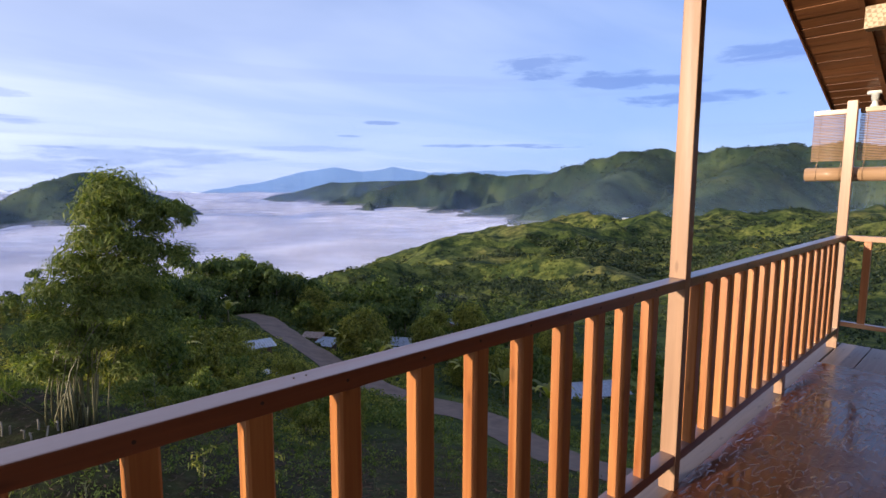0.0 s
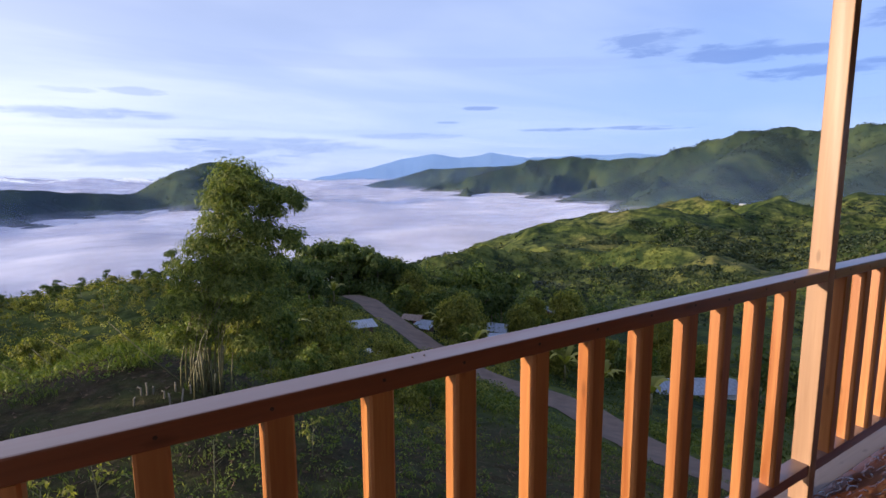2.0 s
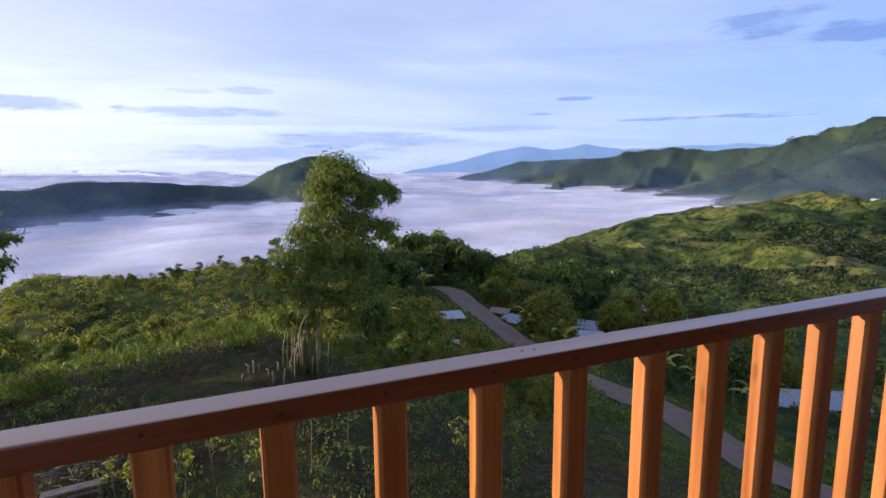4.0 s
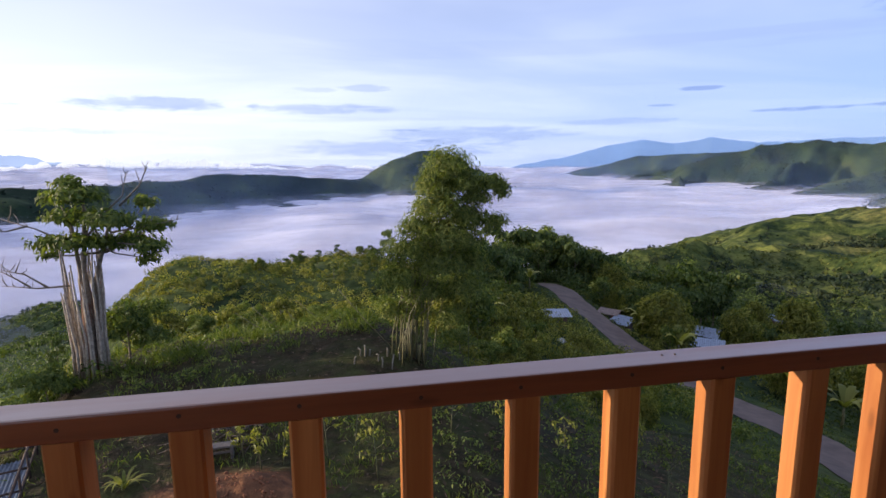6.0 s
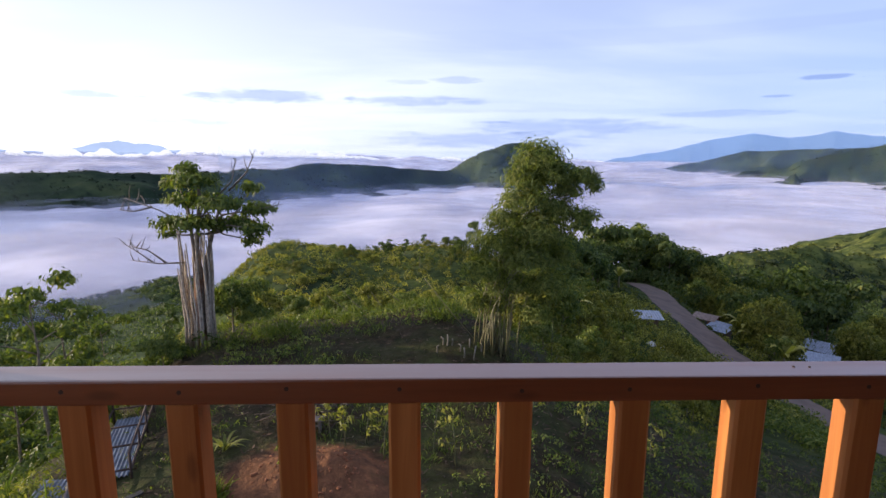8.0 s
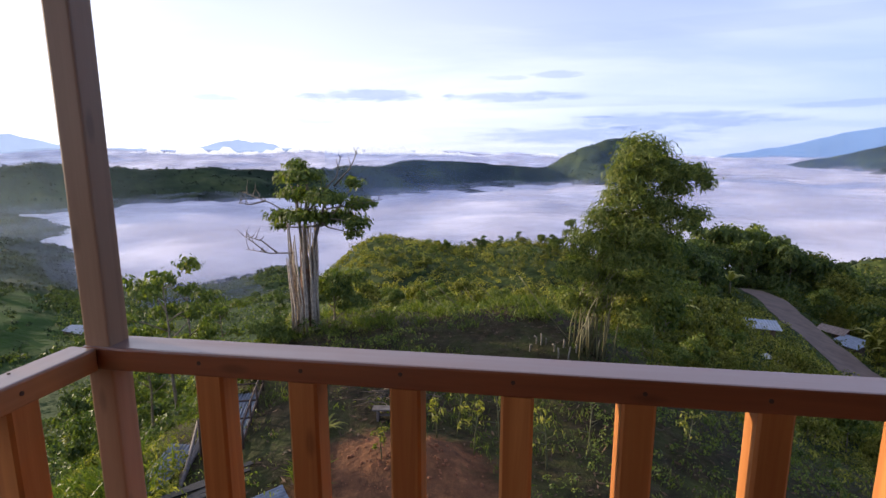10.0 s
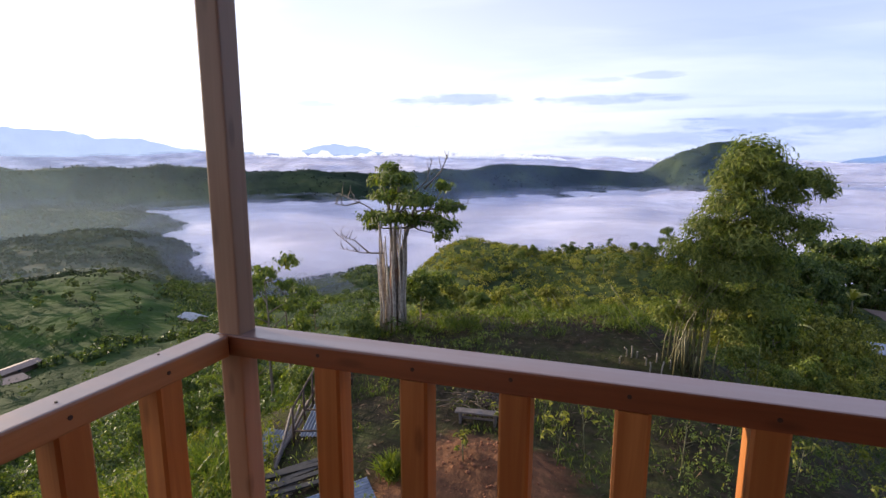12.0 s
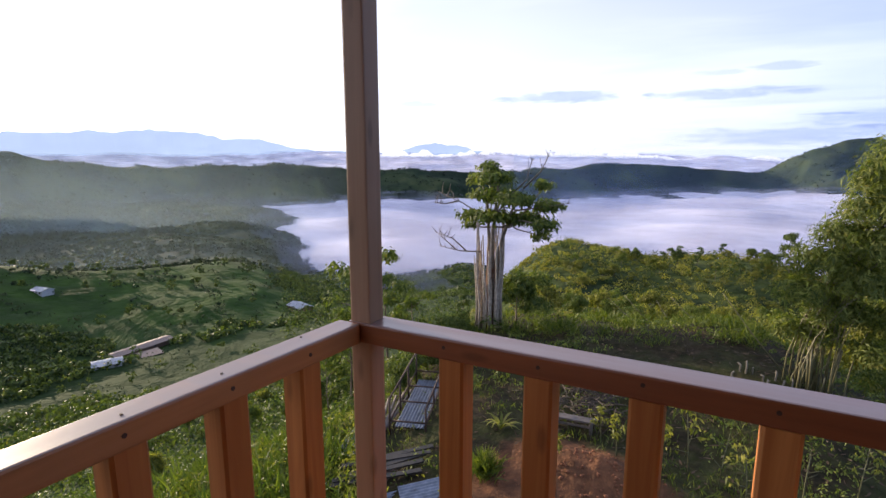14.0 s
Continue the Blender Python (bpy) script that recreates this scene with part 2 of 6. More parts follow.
def foliage(name, dark, light, translucent=0.3, rough=0.55, yellow=(0.22, 0.20, 0.035), patch=0.0):
    """Leaves that let light through; every leaf or clump has a tint of its own."""
    m, nt, b = material(name, rough, 0.25)
    dark, light = (dark[0] * 1.15, dark[1], dark[2]), (light[0] * 1.15, light[1], light[2])
    g = nd(nt, "ShaderNodeNewGeometry")
    c = ramp(nt, g.outputs["Random Per Island"], ((0.0, dark), (0.6, tuple(0.5 * (p + q) for p, q in zip(dark, light))), (0.965, light), (1.0, yellow)))
    info = nd(nt, "ShaderNodeObjectInfo")
    c = mixc(nt, mth(nt, "MULTIPLY", info.outputs["Random"], 0.35), c, dark)
    if patch:   # stands of different plants
        pn = tex(nt, position(nt), patch, 4, 0.6, 0.5)
        c = mixc(nt, ramp(nt, pn, ((0.38, (0.8,) * 3), (0.55, (0,) * 3))), c, tuple(v * 0.9 for v in dark))
        c = mixc(nt, ramp(nt, pn, ((0.54, (0,) * 3), (0.68, (0.55,) * 3))), c, tuple(v * 1.1 for v in yellow))
    nt.links.new(c, b.inputs["Base Color"])
    t = nd(nt, "ShaderNodeBsdfTranslucent")
    nt.links.new(mixc(nt, 1.0, c, (1.15, 1.25, 0.45), "MULTIPLY"), t.inputs[0])
    mx = nd(nt, "ShaderNodeMixShader", n0=translucent * 0.85)
    nt.links.new(b.outputs[0], mx.inputs[1])
    nt.links.new(t.outputs[0], mx.inputs[2])
    nt.links.new(mx.outputs[0], nt.nodes["Material Output"].inputs[0])
    return m


LEAF_BAMBOO = foliage("bamboo_leaf", (0.058, 0.098, 0.024), (0.225, 0.28, 0.070), 0.48)
LEAF_TREE = foliage("tree_leaf", (0.040, 0.078, 0.019), (0.21, 0.27, 0.060), 0.45)
LEAF_DARK = foliage("dark_tree_leaf", (0.024, 0.052, 0.016), (0.125, 0.18, 0.045), 0.40)
LEAF_SHRUB = foliage("shrub_leaf", (0.055, 0.085, 0.018), (0.32, 0.34, 0.075), 0.5)
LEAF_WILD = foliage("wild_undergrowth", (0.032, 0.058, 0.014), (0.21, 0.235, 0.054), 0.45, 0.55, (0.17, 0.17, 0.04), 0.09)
# lighter, yellower copy of LEAF_WILD: the sunlight is put into its colour
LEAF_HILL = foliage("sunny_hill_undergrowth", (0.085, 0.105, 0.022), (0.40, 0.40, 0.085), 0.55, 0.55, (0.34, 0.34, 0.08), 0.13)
LEAF_MOUNT = foliage("mountain_forest_leaf", (0.011, 0.025, 0.018), (0.036, 0.059, 0.034), 0.2, 0.7, (0.062, 0.080, 0.040), 0.006)
LEAF_GRASS = foliage("grass_blade", (0.04, 0.075, 0.014), (0.17, 0.22, 0.035), 0.45, 0.5, (0.26, 0.22, 0.07))
LEAF_WEED = foliage("weed_blade", (0.032, 0.066, 0.014), (0.16, 0.22, 0.045), 0.5, 0.5, (0.24, 0.22, 0.07))
LITTER = foliage("dry_litter", (0.030, 0.022, 0.014), (0.14, 0.10, 0.06), 0.1, 0.8, (0.24, 0.20, 0.12))
LEAF_FAR = foliage("far_woodland", (0.011, 0.026, 0.014), (0.052, 0.078, 0.028), 0.25, 0.6, (0.10, 0.105, 0.035), 0.012)
IRON = plain("rusty_iron", (0.07, 0.045, 0.035), 0.7, 0.4, 0.4, 20)
BARK = plain("grey_bark", (0.20, 0.16, 0.12), 0.85, 0, 0.45, 14)
BARK_PALE = plain("pale_bark", (0.38, 0.31, 0.24), 0.8, 0, 0.4, 9)
STALK = plain("green_brown_stalk", (0.10, 0.10, 0.045), 0.7, 0, 0.4, 14)
TWIG_DARK = plain("dark_dead_twigs", (0.075, 0.058, 0.048), 0.9, 0, 0.5, 14)
STUMP = plain("grey_cut_cane", (0.21, 0.18, 0.14), 0.8, 0, 0.4, 10)
BARK_BROWN = plain("brown_bark", (0.17, 0.085, 0.05), 0.9, 0, 0.5, 12)
CULM = plain("bamboo_culm", (0.14, 0.125, 0.058), 0.5, 0, 0.35, 8)
SOIL_RED = plain("red_soil", (0.21, 0.085, 0.042), 0.95, 0, 0.4, 5)
ROOF_TIN = plain("galvanised_roofing", (0.22, 0.25, 0.31), 0.4, 0.4, 0.3, 3)
SHEET_TIN = plain("dull_zinc_sheet", (0.15, 0.175, 0.225), 0.45, 0.5, 0.4, 5)
ROOF_RUST = plain("rusty_roofing", (0.20, 0.15, 0.13), 0.6, 0.2, 0.4, 3)
WALL_WOOD = plain("weathered_wall_boards", (0.12, 0.075, 0.05), 0.8, 0, 0.4, 4)
HOUSE_WALL = plain("dark_stained_house_boards", (0.15, 0.080, 0.045), 0.6, 0, 0.4, 4)
WALL_WHITE = plain("white_painted_wall", (0.5, 0.5, 0.5), 0.7, 0, 0.12, 4)
ROAD_MAT = plain("worn_concrete_road", (0.105, 0.072, 0.058), 0.85, 0, 0.3, 0.8)
OLD_WOOD = plain("grey_weathered_wood", (0.13, 0.11, 0.10), 0.85, 0, 0.4, 8)
WET_WOOD = plain("dark_wet_boards", (0.020, 0.017, 0.016), 0.6, 0, 0.4, 8)
WHITE_PLASTIC = plain("white_glazed_plastic", (0.78, 0.78, 0.76), 0.3, 0, 0.05)
BRICKISH = plain("red_brown_wall", (0.30, 0.12, 0.08), 0.85, 0, 0.3, 2)


def terrain_material():
    m, nt, b = material("grassy_hill_ground", 0.95, 0.1)
    p = position(nt)
    big = tex(nt, p, 0.010, 6, 0.6, 0.4)
    mid = tex(nt, p, 0.07, 5, 0.6)
    fine = tex(nt, p, 1.3, 6, 0.7)
    c = ramp(nt, big, ((0.34, (0.030, 0.048, 0.014)), (0.45, (0.084, 0.105, 0.027)), (0.54, (0.170, 0.180, 0.046)), (0.68, (0.22, 0.185, 0.062))))
    c = mixc(nt, ramp(nt, mid, ((0.42, (0,) * 3), (0.62, (0.9,) * 3))), c, (0.013, 0.030, 0.012))
    # bushes and tussocks speckle the far slopes
    tuft = tex(nt, p, 0.22, 7, 0.72, 0.3)
    c = mixc(nt, ramp(nt, tuft, ((0.47, (0,) * 3), (0.56, (0.8,) * 3))), c, mixc(nt, 1.0, c, (0.42, 0.52, 0.50), "MULTIPLY"))
    # thick scrub on the slopes of the side valley
    sv = nd(nt, "ShaderNodeSeparateXYZ")
    nt.links.new(p, sv.inputs[0])
    scrub = ramp(nt, mth(nt, "DIVIDE", sv.outputs[0], -200.0), ((0.14, (0,) * 3), (0.30, (0.92,) * 3)))
    c = mixc(nt, scrub, c, mixc(nt, mid, (0.012, 0.030, 0.012), (0.040, 0.066, 0.020)))
    # an open pasture in the side valley
    pd = nd(nt, "ShaderNodeVectorMath", operation="DISTANCE")
    nt.links.new(p, pd.inputs[0])
    pd.inputs[1].default_value = (-225, 165, -60)
    edge = mth(nt, "ADD", mth(nt, "DIVIDE", pd.outputs["Value"], 170.0), mth(nt, "MULTIPLY", mid, 0.7))
    pasture = ramp(nt, tex(nt, p, 0.05, 6, 0.65), ((0.35, (0.022, 0.050, 0.011)), (0.55, (0.042, 0.084, 0.016)), (0.7, (0.062, 0.112, 0.020))))
    c = mixc(nt, ramp(nt, edge, ((0.72, (0.9,) * 3), (0.95, (0,) * 3))), c, pasture)
    soil = ramp(nt, tex(nt, p, 3.2, 7, 0.75), ((0.32, (0.010, 0.008, 0.006)), (0.5, (0.034, 0.023, 0.015)), (0.68, (0.078, 0.052, 0.034))))
    # closed forest covers the far ridges
    dd = nd(nt, "ShaderNodeVectorMath", operation="LENGTH")
    nt.links.new(p, dd.inputs[0])
    sx = nd(nt, "ShaderNodeSeparateXYZ")
    nt.links.new(p, sx.inputs[0])
    side = mth(nt, "SUBTRACT", dd.outputs["Value"], mth(nt, "MULTIPLY", sx.outputs[0], 0.9))
    woods = mth(nt, "MAXIMUM", ramp(nt, mth(nt, "DIVIDE", dd.outputs["Value"], 2000.0), ((0.50, (0,) * 3), (0.62, (0.8,) * 3))),
                ramp(nt, mth(nt, "DIVIDE", side, 2000.0), ((0.31, (0,) * 3), (0.36, (0.85,) * 3))))
    ridge_c = ramp(nt, tex(nt, p, 0.006, 6, 0.65, 0.3), ((0.36, (0.010, 0.021, 0.015)), (0.50, (0.021, 0.038, 0.024)), (0.58, (0.048, 0.070, 0.034)), (0.70, (0.095, 0.108, 0.048))))
    c = mixc(nt, woods, c, ridge_c)
    # trodden soil with little growth on the terrace round the house
    d = nd(nt, "ShaderNodeVectorMath", operation="LENGTH")
    nt.links.new(p, d.inputs[0])
    terrace = ramp(nt, mth(nt, "DIVIDE", d.outputs["Value"], 60.0), ((0.33, (1,) * 3), (0.72, (0,) * 3)))
    weed = ramp(nt, tex(nt, p, 0.8, 6, 0.7, 0.4), ((0.42, (0.15,) * 3), (0.62, (1,) * 3)))
    c = mixc(nt, mth(nt, "MULTIPLY", terrace, mth(nt, "SUBTRACT", 1.0, mth(nt, "MULTIPLY", weed, 0.5))), c, soil)
    # red earth dug up on the terrace
    dm = nd(nt, "ShaderNodeVectorMath", operation="DISTANCE")
    nt.links.new(p, dm.inputs[0])
    dm.inputs[1].default_value = (-0.75, 8.6, -5.3)
    red = mth(nt, "ADD", dm.outputs["Value"], mth(nt, "MULTIPLY", tex(nt, p, 1.1, 6, 0.7, 0.6), 2.6))
    redc = ramp(nt, tex(nt, p, 2.4, 6, 0.7), ((0.35, (0.095, 0.046, 0.027)), (0.55, (0.18, 0.080, 0.042)), (0.7, (0.30, 0.135, 0.066))))
    c = mixc(nt, ramp(nt, mth(nt, "DIVIDE", red, 6.0), ((0.50, (1,) * 3), (0.62, (0,) * 3))), c, redc)
    c = mixc(nt, mth(nt, "MULTIPLY", fine, 0.6), c, mixc(nt, 1.0, c, (0.45, 0.5, 0.4), "MULTIPLY"))
    nt.links.new(c, b.inputs["Base Color"])
    spur = mth(nt, "MULTIPLY", tex(nt, p, 0.016, 6, 0.62, 0.4), 55.0)
    bump(nt, b, mth(nt, "ADD", mth(nt, "ADD", fine, spur), mth(nt, "MULTIPLY", mid, 4.0)), 0.8, 0.25)
    return m


TERRAIN = terrain_material()


def fog_material(name, alpha, scale, lo, hi):
    m = bpy.data.materials.new(name)
    m.use_nodes = True
    nt = m.node_tree
    nt.nodes.clear()
    p = position(nt, (1, 1, 2.0))
    n = tex(nt, p, scale, 4, 0.5, 0.2)
    d = nd(nt, "ShaderNodeBsdfDiffuse", i_Color=(0.40, 0.41, 0.52, 1), i_Roughness=1.0)
    tl = nd(nt, "ShaderNodeBsdfTranslucent", i_Color=(0.80, 0.80, 0.86, 1))
    mx = nd(nt, "ShaderNodeMixShader", n0=0.32 if alpha > 0.9 else 0.4)
    nt.links.new(d.outputs[0], mx.inputs[1])
    nt.links.new(tl.outputs[0], mx.inputs[2])
    if alpha > 0.9:     # droplets throw the low sky light forward along the top of the bank
        gl = nd(nt, "ShaderNodeBsdfGlossy", i_Color=(0.85, 0.83, 0.91, 1), i_Roughness=0.70)
        m2 = nd(nt, "ShaderNodeMixShader", n0=0.78)
        nt.links.new(mx.outputs[0], m2.inputs[1])
        nt.links.new(gl.outputs[0], m2.inputs[2])
        mx = m2
    tr = nd(nt, "ShaderNodeBsdfTransparent")
    a = nd(nt, "ShaderNodeMixShader")
    nt.links.new(ramp(nt, n, ((lo, (0,) * 3), (hi, (alpha,) * 3)), "EASE"), a.inputs[0])
    nt.links.new(tr.outputs[0], a.inputs[1])
    nt.links.new(mx.outputs[0], a.inputs[2])
    out = nd(nt, "ShaderNodeOutputMaterial")
    nt.links.new(a.outputs[0], out.inputs[0])
    return m


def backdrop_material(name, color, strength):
    """Mountains or clouds many kilometres off; haze and sunlight are put in as emission."""
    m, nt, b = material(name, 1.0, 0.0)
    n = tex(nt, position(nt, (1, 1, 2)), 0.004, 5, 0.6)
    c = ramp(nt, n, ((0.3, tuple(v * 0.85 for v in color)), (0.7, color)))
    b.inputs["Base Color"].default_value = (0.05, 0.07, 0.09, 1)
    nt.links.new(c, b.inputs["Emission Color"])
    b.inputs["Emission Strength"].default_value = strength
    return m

# ---- ground: one sheet from the house to the horizon ----
CX, CY = 1.7, -0.8          # bearings and distances in the plan count from here


def bearing(az, r, z=0.0):
    a = radians(az)
    return Vector((CX - r * math.sin(a), CY + r * math.cos(a), z))


def at_angle(az, r, el):
    """A place at a bearing, a distance and a height angle over the eye."""
    return bearing(az, r, 1.25 + r * math.tan(radians(el)))


def hash2(i, j, seed):
    h = (i.astype(np.int64) * 374761393 + j.astype(np.int64) * 668265263 + seed * 1274126177) & 0x7fffffff
    h = ((h ^ (h >> 13)) * 1274126177) & 0x7fffffff
    return ((h ^ (h >> 16)) & 0xffff) / 65535.0


def vnoise(x, y, seed=0):
    i, j = np.floor(x), np.floor(y)
    u, v = x - i, y - j
    u, v = u * u * u * (u * (u * 6 - 15) + 10), v * v * v * (v * (v * 6 - 15) + 10)
    a, b = hash2(i, j, seed), hash2(i + 1, j, seed)
    c, d = hash2(i, j + 1, seed), hash2(i + 1, j + 1, seed)
    return (a + (b - a) * u) * (1 - v) + (c + (d - c) * u) * v - 0.5


def fbm(x, y, scale, octaves=5, seed=0, gain=0.5):
    t, amp, tot = 0, 1.0, 0.0
    f = 1.0 / scale
    for k in range(octaves):
        t = t + amp * vnoise(x * f + 17.3 * k, y * f - 9.1 * k, seed + k)
        tot += amp
        amp *= gain
        f *= 2.03
    return t / tot * 2


def ridged(x, y, scale, octaves=5, seed=0):
    t, amp, tot, f = 0, 1.0, 0.0, 1.0 / scale
    for k in range(octaves):
        t = t + amp * (1 - np.abs(vnoise(x * f + 5.7 * k, y * f + 3.3 * k, seed + k)) * 4)
        tot += amp
        amp *= 0.5
        f *= 2.0
    return t / tot


# height of the ground along bearings (degrees left of straight ahead), at these distances
RADII = (0, 8, 14, 20, 30, 50, 80, 130, 200, 300, 450, 700, 1000, 1400)
PLAN = {
    -120: (-4, -6, -8, -11, -15, -22, -28, -32, -36, -36, -30, -20, -10, 0),
    -90: (-4, -6, -8, -11, -15, -22, -29, -34, -38, -38, -30, -20, -26, -60),
    -76: (-4, -6, -8, -11, -15, -22, -29, -36, -44, -46, -40, -28, -36, -80),
    -64: (-4, -6, -8, -11, -15, -22, -29, -37, -47, -54, -54, -44, -52, -100),
    -54: (-4, -6, -8, -10.5, -14.5, -21, -29, -38, -48, -57, -62, -52, -58, -120),
    -47: (-4, -6, -8, -10.2, -14, -20, -27, -36, -47, -58, -67, -62, -80, -140),
    -40: (-4, -6, -8, -10, -13.5, -19, -24.5, -34, -46, -57, -66, -82, -118, -160),
    -32: (-4, -6, -7.5, -9.5, -13, -17.3, -23, -33, -45, -56, -66, -112, -170, -190),
    -24: (-4, -5.6, -6.8, -8.4, -11.5, -15, -18.4, -27, -47, -64, -84, -140, -180, -190),
    -16: (-4, -5.4, -6.0, -7.0, -10.2, -14.5, -18, -32, -62, -108, -150, -180, -195, -200),
    -8: (-4, -5.4, -5.5, -5.5, -8.8, -13, -15, -31, -60, -108, -155, -190, -200, -200),
    -1: (-4, -5.4, -5.5, -4.9, -8, -12.5, -13.2, -29, -60, -108, -155, -190, -200, -200),
    7: (-4, -5.4, -5.5, -5.2, -8.3, -13, -14, -30, -60, -108, -155, -190, -200, -200),
    17: (-4, -5.4, -5.5, -5.5, -8, -13.5, -12.6, -28, -60, -100, -145, -180, -195, -200),
    24: (-4, -5.4, -5.5, -5.7, -9.5, -18, -22, -38, -56, -76, -99, -150, -185, -195),
    32: (-4, -5.4, -5.9, -7.6, -13, -24, -36, -48, -58, -75, -100, -140, -175, -190),
    42: (-4, -5.4, -6.6, -9.5, -15, -26, -38, -50, -59, -76, -102, -112, -124, -150),
    50: (-4, -5.4, -7.0, -10.5, -17, -29, -41, -53, -62, -62, -86, -86, -84, -110),
    62: (-4, -5.4, -7.4, -11, -18, -30, -42, -54, -62, -57, -88, -86, -76, -100),
    75: (-4, -5.4, -7.4, -11, -18, -30, -42, -53, -58, -46, -84, -90, -70, -90),
    100: (-4, -5.4, -7.4, -10, -16, -28, -40, -50, -55, -50, -70, -80, -70, -90),
}

# crests of the mountains: bearing, distance, height angle; then the steepness and roundness of the flanks
CRESTS = (
    (((100, 1250, 1.5), (80, 1250, 0.9), (68, 1300, 0.3), (61, 1300, -0.7), (54, 1350, -0.8), (45, 1350, -0.7), (38, 1380, -1.1), (32, 1400, -1.3),
      (25, 1480, -1.6), (20.6, 1500, -1.7), (16, 1650, -1.2), (10.3, 1800, -0.8), (5, 1850, -0.8), (-1.5, 1900, -1.3)), 0.30, 60, 30),
    (((-2.6, 1930, -1.6), (-4.6, 1935, -0.4), (-6.8, 1950, 0.75), (-9.0, 1960, 1.6), (-10.4, 1970, 1.5), (-12.2, 1980, 0.6), (-14.6, 2000, -0.9), (-18, 2050, -3.0)), 0.50, 12, 34),
    (((-33.5, 3000, -2.2), (-35, 2960, -0.6), (-38, 2900, 0.6), (-41, 2850, 1.5), (-44, 2800, 1.95), (-47, 2750, 1.75), (-50, 2700, 1.8), (-54.7, 2600, 2.05), (-56.4, 2450, 2.1), (-59.2, 2300, 3.3),
      (-62.4, 2200, 4.35), (-66.3, 2200, 3.95), (-68.8, 2100, 4.1), (-73.5, 2000, 4.7), (-75.9, 2000, 4.6), (-78, 1950, 4.1), (-95, 1900, 4.0)), 0.40, 24, 62),
    (((-24, 3700, -1.4), (-27, 3650, -0.5), (-31.5, 3600, 0.5), (-36, 3500, 0.7), (-42, 3500, 0.9)), 0.30, 60, 16),
    (((-56, 2450, 1.2), (-51, 2200, -1.0), (-49, 2080, -6.0)), 0.42, 40, 18),
    (((-64, 2150, 3.6), (-60, 1750, 0.8), (-54, 1400, -5.5)), 0.42, 40, 18),
    (((-75, 1950, 3.8), (-70, 1500, 0.6), (-64, 1150, -5.5)), 0.42, 40, 18),
)


def catmull(tbl, u, axis_len):
    i = np.clip(np.floor(u).astype(int), 0, axis_len - 2)
    t = u - i
    return i, t


def spline_weights(t):
    return (-0.5 * t + t * t - 0.5 * t ** 3, 1 - 2.5 * t * t + 1.5 * t ** 3, 0.5 * t + 2 * t * t - 1.5 * t ** 3, -0.5 * t * t + 0.5 * t ** 3)


AZS = np.array(sorted(PLAN), float)
TABLE = np.array([PLAN[int(a)] for a in AZS], float)
LOGR = np.log1p(np.array(RADII, float) / 6)


def plan_height(x, y):
    dx, dy = x - CX, y - CY
    r = np.hypot(dx, dy)
    az = np.degrees(np.arctan2(-dx, dy))
    front = np.clip(az, AZS[0], AZS[-1])
    ua = np.interp(front, AZS, np.arange(len(AZS)))
    ur = np.interp(np.log1p(r / 6), LOGR, np.arange(len(LOGR)))
    ia, ta = catmull(TABLE, ua, len(AZS))
    ir, tr = catmull(TABLE, ur, len(LOGR))
    h = 0
    for k, wa in enumerate(spline_weights(ta)):
        row = np.clip(ia + k - 1, 0, len(AZS) - 1)
        for q, wr in enumerate(spline_weights(tr)):
            col = np.clip(ir + q - 1, 0, len(LOGR) - 1)
            h = h + wa * wr * TABLE[row, col]
    return h, r, az


def crest_height(x, y, nodes, steep, round_, rough, seed):
    """A mountain along its crest, with spurs and gullies that run down from it on both sides."""
    pts = [at_angle(*n) for n in nodes]
    best, away, along = np.full(x.shape, -1e4), np.full(x.shape, 1e5), np.zeros(x.shape)
    wob = 1 + 0.55 * fbm(x, y, 260, 4, seed + 40)
    run = 0.0
    for a, b in zip(pts, pts[1:]):
        ex, ey = b.x - a.x, b.y - a.y
        t = np.clip(((x - a.x) * ex + (y - a.y) * ey) / (ex * ex + ey * ey), 0, 1)
        d = np.hypot(x - a.x - t * ex, y - a.y - t * ey)
        length = math.hypot(ex, ey)
        along = np.where(d < away, run + t * length, along)
        away = np.minimum(away, d)
        run += length
        best = np.maximum(best, a.z + (b.z - a.z) * t - steep * wob * (np.sqrt(d * d + round_ * round_) - round_))
    side = np.clip(away / 260, 0.10, 1) * np.clip((best + 118) / 90, 0, 1)
    bent = along + 50 * fbm(x, y, 300, 3, seed + 50)
    spur = (ridged(bent, away * 0.22, 190, 3, seed + 20) - 0.72) * 2.6 + (ridged(bent, away * 0.4, 70, 3, seed + 25) - 0.7) * 0.9
    return best + rough * side * ((ridged(x, y, 330, 4, seed) - 0.74) * 1.6 + (ridged(x, y, 110, 4, seed + 3) - 0.7) * 1.0 + spur) + 5 * fbm(x, y, 60, 3, seed + 9)


